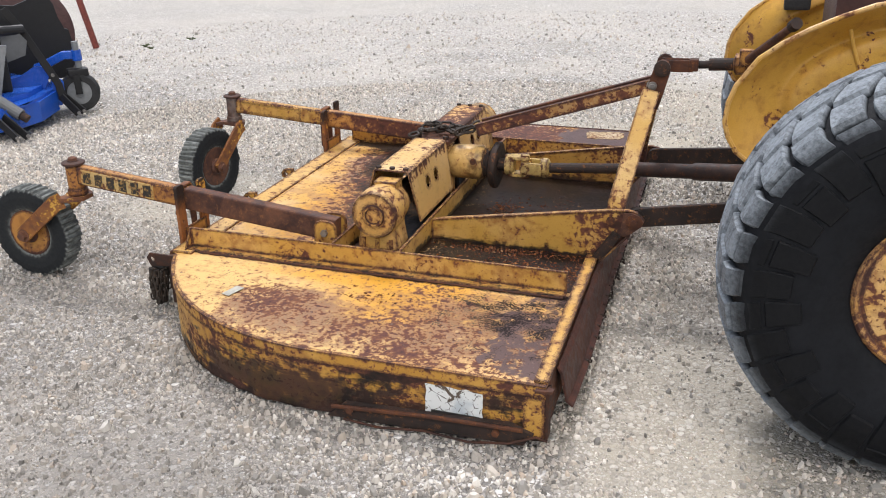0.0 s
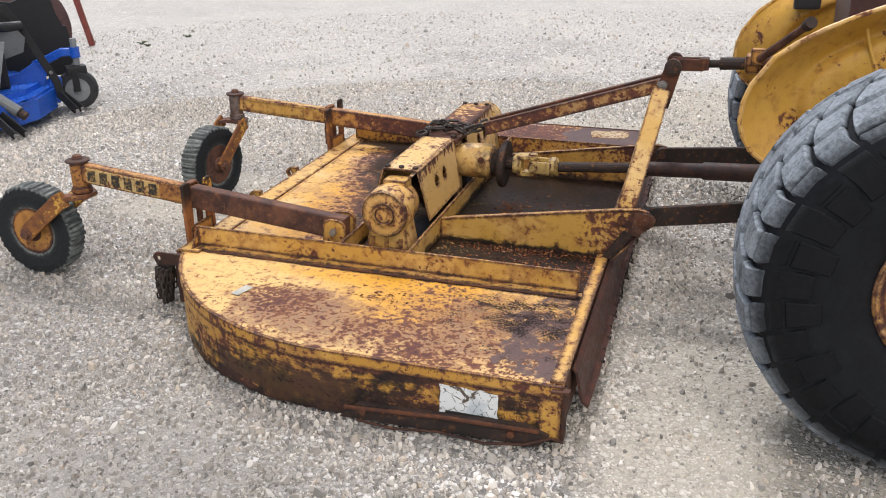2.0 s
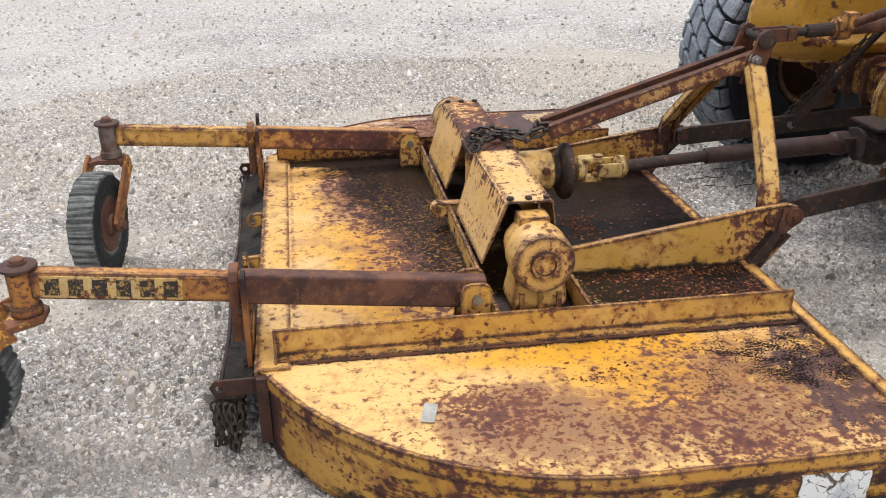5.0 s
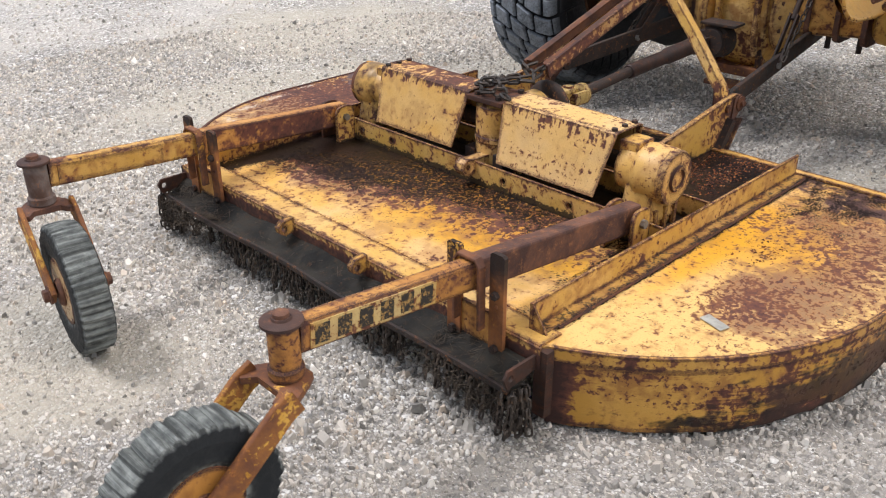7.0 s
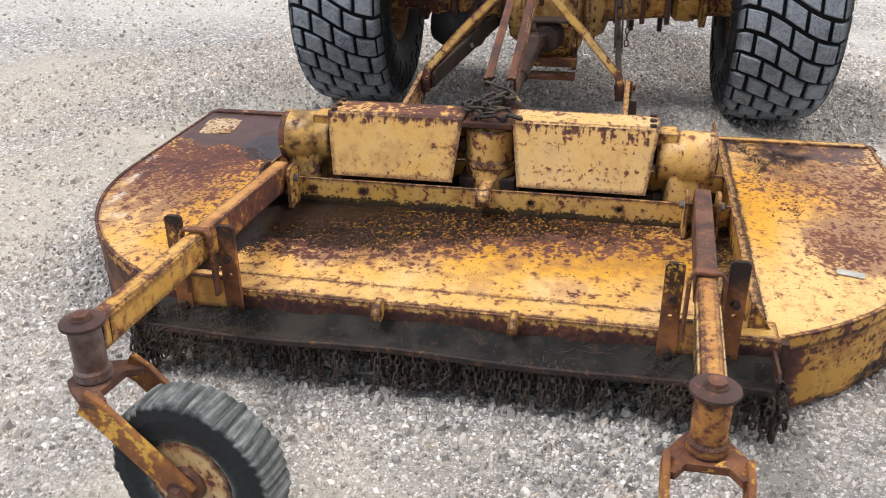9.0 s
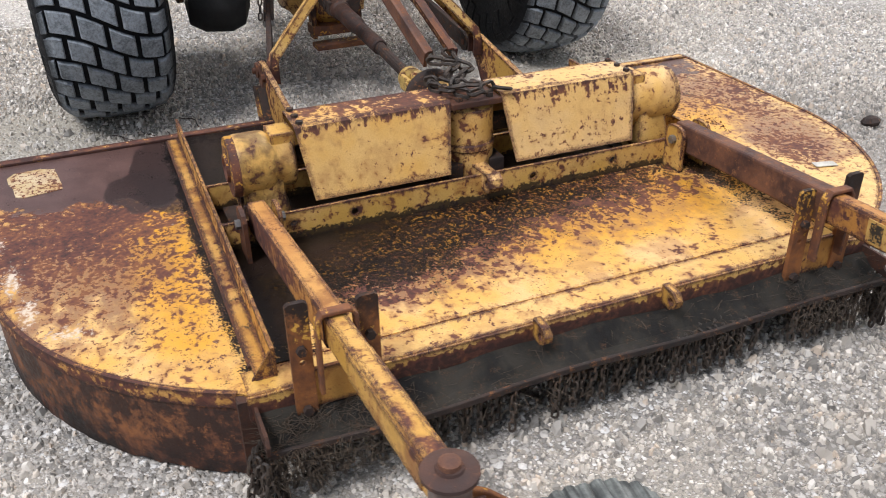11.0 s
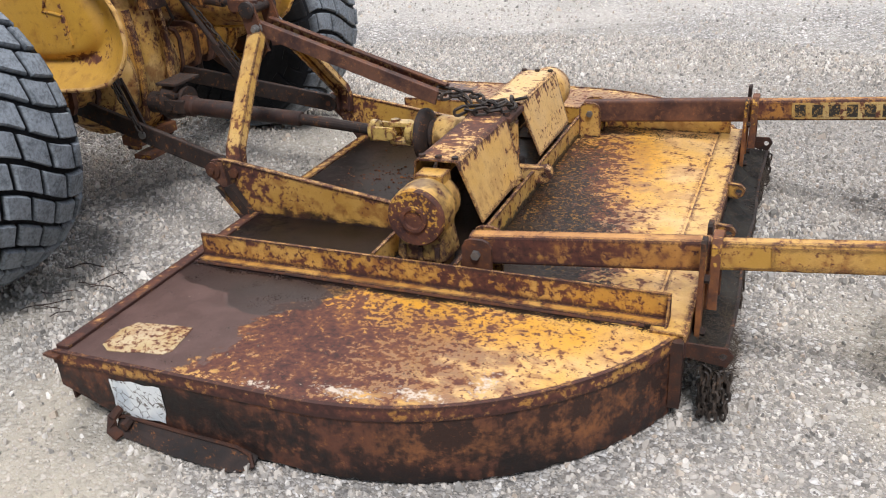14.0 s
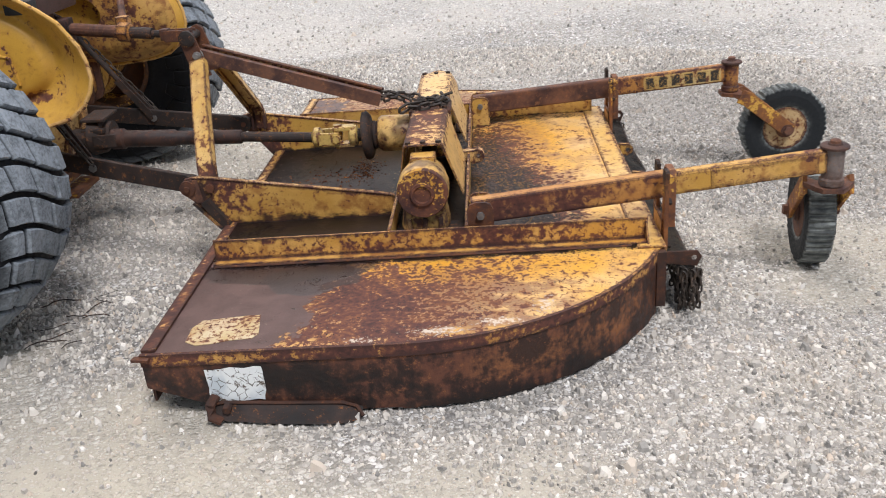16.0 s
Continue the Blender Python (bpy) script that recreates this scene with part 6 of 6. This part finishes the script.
    top = part("top_link", rod(B(), a.lerp(b, 0.10), b, 0.015), DARK, tractor, "rusty adjustable top link")
    part("turnbuckle", rod(B(), a.lerp(b, 0.30), a.lerp(b, 0.48), 0.0235), DARK, top)
    part("turnbuckle_end", rod(B(), a.lerp(b, 0.48), a.lerp(b, 0.92), 0.0255), ARM_RUST, top)
    for s in (-1, 1):
        part("clevis", box(B(), a.lerp(b, 0.09) + Vector((0, s * 0.022, 0)), (0.12, 0.012, 0.046), bevel=0.004), STEEL, top)
    part("clevis_end", box(B(), a.lerp(b, 0.2), (0.035, 0.05, 0.046), bevel=0.008), STEEL, top)
    c = a.lerp(b, 0.51)
    part("handle", rod(B(), c, Vector((-0.36, -0.33, 1.07)), 0.016, r2=0.013), ARM_RUST, top, "rusty turnbuckle handle leaning aside")
    part("handle_tip", rod(B(), Vector((-0.366, -0.315, 1.062)), Vector((-0.356, -0.343, 1.077)), 0.020), DARK, top)
    part("handle_collar", lathe(B(), [(0.026, -0.03), (0.040, -0.024), (0.042, 0.02), (0.028, 0.03)], c, (b - a), 8), ARM_BROWN, top)
    part("handle_lug", box(B(), c + Vector((0.01, -0.03, 0.03)), (0.05, 0.05, 0.06), bevel=0.008), ARM_BROWN, top)
    part("top_bracket", box(B(), (-0.22, 0, 0.87), (0.06, 0.11, 0.12), bevel=0.01), SHADED_GRIME, tractor)
    part("drawbar_plate", box(B(), (-0.14, 0.02, 0.20), (0.09, 0.24, 0.022), bevel=0.005), ORANGE_RUST, tractor)
    part("drawbar_frame", box(B(), (-0.10, 0.02, 0.27), (0.10, 0.25, 0.045), bevel=0.006), ORANGE_RUST, tractor)
    for y in (-0.09, 0.13):
        part("drawbar_hanger", box(B(), (-0.10, y, 0.33), (0.06, 0.022, 0.20), bevel=0.004), SHADED_GRIME, tractor)
    part("pto_guard", box(B(), (-0.30, 0.02, 0.52), (0.10, 0.17, 0.012), bevel=0.004), DARK, tractor)
    part("pto_boss", lathe(B(), [(0.085, 0.0), (0.075, 0.05), (0.06, 0.06), (0.06, 0.09)], (-0.27, 0.04, 0.44), (-1, 0, 0), 20), DARK, tractor, smooth=True)
    # unidentified dark round thing under the left axle
    drum = lathe(B(), [(0.03, -0.15), (0.11, -0.13), (0.145, -0.07), (0.15, 0.05), (0.12, 0.12), (0.03, 0.14)], (0.06, 0.53, 0.42), (0.2, 1, 0.1), 24)
    part("dark_canister", drum, RUBBER, tractor, "dark round canister hanging under the axle", smooth=True)
    part("drum_stay", box(B(), (0.06, 0.50, 0.53), (0.06, 0.06, 0.10)), DARK, tractor)


build_wheels()
build_fenders()
build_body()


# ---- blue mower in the background ----
def build_blue_mower():
    root = new("finish_mower")
    ex, ey = Vector((0.66, 0.75, 0)).normalized(), Vector((-0.75, 0.66, 0)).normalized()
    m = Matrix(((ex.x, ey.x, 0, -5.0), (ex.y, ey.y, 0, 5.2), (0, 0, 1, 0), (0, 0, 0, 1)))
    root.matrix_world = m
    tagged(root, "blue finish mower with black frame and small caster wheel on gravel", "mower")
    o = [(-1.0, -0.62), (-0.25, -0.62), (-0.14, -0.58), (0.02, -0.44), (0.185, -0.11), (0.20, 0.10), (0.16, 0.35), (-0.1, 0.55), (-1.0, 0.55)]
    bm = slab(B(), o, 0.16, pose(0, 0, 0.145))
    bmesh.ops.bevel(bm, geom=[e for e in bm.edges if all(v.co.z > 0.2 for v in e.verts) and e.calc_face_angle(0) > 1], offset=0.02, segments=2, affect="EDGES")
    part("deck", bm, BLUE, root, "blue steel mower deck")
    part("deck_top", slab(B(), [(x * 0.8 - 0.05, y * 0.75) for x, y in o], 0.04, pose(0, 0, 0.240)), BLUE, root)
    part("belt_cover", box(B(), (-0.42, -0.02, 0.40), (0.62, 0.40, 0.30), bevel=0.03), BLACKPAINT, root)
    part("blue_bracket", slab(B(), [(-0.12, 0.20), (0.10, 0.20), (0.145, 0.27), (0.165, 0.33), (0.134, 0.385), (0.08, 0.395), (-0.03, 0.335), (-0.12, 0.32)], 0.03, upright(-0.04)), BLUE, root)
    part("side_plate", slab(B(), [(0.16, 0.10), (0.21, 0.09), (0.245, 0.16), (0.25, 0.27), (0.18, 0.285), (0.16, 0.24)], 0.10, upright(-0.04)), BLUE, root)
    part("pulley_cover", lathe(B(), [(0.16, 0.0), (0.16, 0.05), (0.13, 0.07)], (-0.15, 0.12, 0.25), (0, 0, 1)), BLUE, root, smooth=True)
    part("caster_arm", sweep(B(), [(0.10, 0.16, 0.345), (0.21, 0.15, 0.385), (0.31, 0.12, 0.430), (0.43, 0.08, 0.425)], rect(0.05, 0.062, 0.008)), BLUE, root)
    part("arm_collar", rod(B(), (0.40, 0.08, 0.385), (0.40, 0.08, 0.465), 0.036), BLUE, root)
    part("caster_post", rod(B(), (0.40, 0.08, 0.31), (0.40, 0.08, 0.53), 0.024), LIGHTGREY, root)
    part("fork_cover", box(B(), (0.38, 0.06, 0.30), (0.15, 0.12, 0.06), bevel=0.015), BLACKPAINT, root)
    w = new("caster_wheel")
    w.parent = root
    w.matrix_basis = pose(0.37, 0.05, 0.15, 0, 0, -12)
    part("tyre", lathe(B(), [(0.09, -0.045), (0.135, -0.045), (0.150, -0.02), (0.150, 0.02), (0.135, 0.045), (0.09, 0.045)], (0, 0, 0), (0, 1, 0), 32, caps=False), RUBBER, w, smooth=True)
    part("rim", lathe(B(), [(0.095, -0.040), (0.085, -0.030), (0.035, -0.034), (0.03, -0.05), (0.01, -0.05)], (0, 0, 0), (0, 1, 0), 28), LIGHTGREY, w, smooth=True)
    part("fork_blade", sweep(B(), [(0, -0.055, 0.14), (0, -0.055, -0.01)], rect(0.05, 0.012), (0, 1, 0)), BLACKPAINT, w)
    # black hitch plates and straps
    o = [(-0.60, 0.24), (0.36, 0.22), (0.406, 0.24), (0.443, 0.395), (0.426, 0.49), (0.41, 0.59), (0.383, 0.60), (0.348, 0.70), (0.335, 0.79), (0.30, 0.86), (0.166, 0.84), (0.05, 0.80), (-0.60, 0.90)]
    part("black_panel", slab(B(), o, 0.04, upright(0.36)), BLACKPAINT, root, "black upright panel")
    for bend in ([(-0.06, -0.12, 0.83), (0.033, -0.12, 0.667), (0.178, -0.12, 0.33), (0.209, -0.12, 0.253), (0.222, -0.12, 0.15)], [(0.205, -0.14, 0.17), (0.30, -0.20, 0.03)], [(0.235, -0.11, 0.16), (0.345, -0.17, 0.035)],
                 [(-0.30, -0.62, 0.18), (-0.19, -0.74, 0.03)], [(-0.24, -0.62, 0.17), (-0.12, -0.72, 0.03)], [(-0.30, 0.10, 1.0), (0.02, 0.02, 0.70)]):
        part("strap", sweep(B(), bend, rect(0.014, 0.055, 0.003)), BLACKPAINT, root)
    for p in ((0.30, -0.215, 0.04), (0.342, -0.187, 0.045), (-0.19, -0.755, 0.04), (-0.12, -0.735, 0.04), (0.178, -0.135, 0.33), (0.41, 0.33, 0.30)):
        part("strap_bolt", rod(B(), p, (p[0], p[1] - 0.012, p[2]), 0.013, 10), BOLT, root)
    part("hitch_pin", rod(B(), (-0.14, -0.20, 0.69), (0.04, -0.14, 0.68), 0.035), BLACKPAINT, root)
    part("hitch_tab", slab(B(), [(-0.12, 0.46), (0.02, 0.50), (0.05, 0.60), (-0.02, 0.70), (-0.12, 0.70)], 0.03, upright(-0.16)), GREY, root)
    part("grey_channel", slab(B(), [(-0.40, 0.26), (-0.20, 0.26), (-0.10, 0.60), (-0.30, 0.62)], 0.03, upright(-0.30)), LIGHTGREY, root)
    part("shaft_guard", rod(B(), (-0.40, -0.42, 0.40), (-0.125, -0.62, 0.165), 0.042), GREY, root)
    part("shaft_end", rod(B(), (-0.125, -0.62, 0.165), (-0.09, -0.645, 0.135), 0.030), DARK, root)
    part("shaft_bell", rod(B(), (-0.22, -0.20, 0.17), (-0.03, -0.20, 0.21), 0.055), GREY, root)


build_blue_mower()
post = part("steel_post", rod(B(), (-6.79, 8.20, 0.0), (-6.93, 8.08, 1.1), 0.035), RED)
tagged(post, "leaning red-brown steel pipe post on gravel", "post")
disc = part("round_disc", lathe(B(), [(0.02, -0.015), (0.42, -0.01), (0.44, 0.0), (0.42, 0.01), (0.02, 0.02)], (-6.17, 6.55, 0.44), (0.35, -0.93, 0), 40), MAROON, smooth=True)
tagged(disc, "maroon round steel disc standing on gravel", "disc")


def twig(points, r):
    ob = part("twig", sweep(B(), points, circle(r, 5)), DARK)
    return tagged(ob, "thin dry dark twig lying on gravel", "twig", "twigs on the gravel")


def weed(x, y, size, seed):
    """A low tuft of thin blades."""
    g = random.Random(seed)
    bm = B()
    for _ in range(34):
        a, lean, h = g.uniform(0, 6.3), g.uniform(0.2, 1.3), size * g.uniform(0.4, 1.0)
        d = Vector((math.cos(a), math.sin(a), 0))
        p = Vector((x, y, -0.004)) + d * size * g.uniform(0, 0.5)
        sweep(bm, [p, p + d * lean * h * 0.4 + Vector((0, 0, h * 0.5)), p + d * lean * h + Vector((0, 0, h * 0.6))], rect(0.007, 0.002), (d.y, -d.x, 0.01))
    return tagged(part("weed", bm, WEED), "low dark green weed growing through gravel", "weed", "weeds in the gravel")


for x, y, size, seed in ((-6.25, 8.35, 0.05, 1), (-6.1, 8.25, 0.04, 2), (-6.0, 8.9, 0.045, 3)):
    weed(x, y, size, seed)
rnd = random.Random(17)
for k in range(10):
    x, y, a = 0.06 + rnd.uniform(-0.12, 0.12), 4.27 + rnd.uniform(-0.2, 0.2), rnd.uniform(-0.5, 0.9)
    n = rnd.randint(4, 7)
    pts = []
    for i in range(n):
        pts.append((x, y, 0.008 + rnd.uniform(0, 0.006)))
        x, y, a = x + 0.026 * math.cos(a), y + 0.026 * math.sin(a), a + rnd.uniform(-0.6, 0.6)
    twig(pts, rnd.uniform(0.001, 0.0024))
stone = part("dark_stone", lathe(B(), [(0.01, -0.018), (0.035, -0.012), (0.042, 0.004), (0.026, 0.022), (0.008, 0.028)], (-0.99, 1.50, 0.012), (0.2, 0.1, 1), 7), DARK)
tagged(stone, "dark angular stone on pale gravel", "stone")
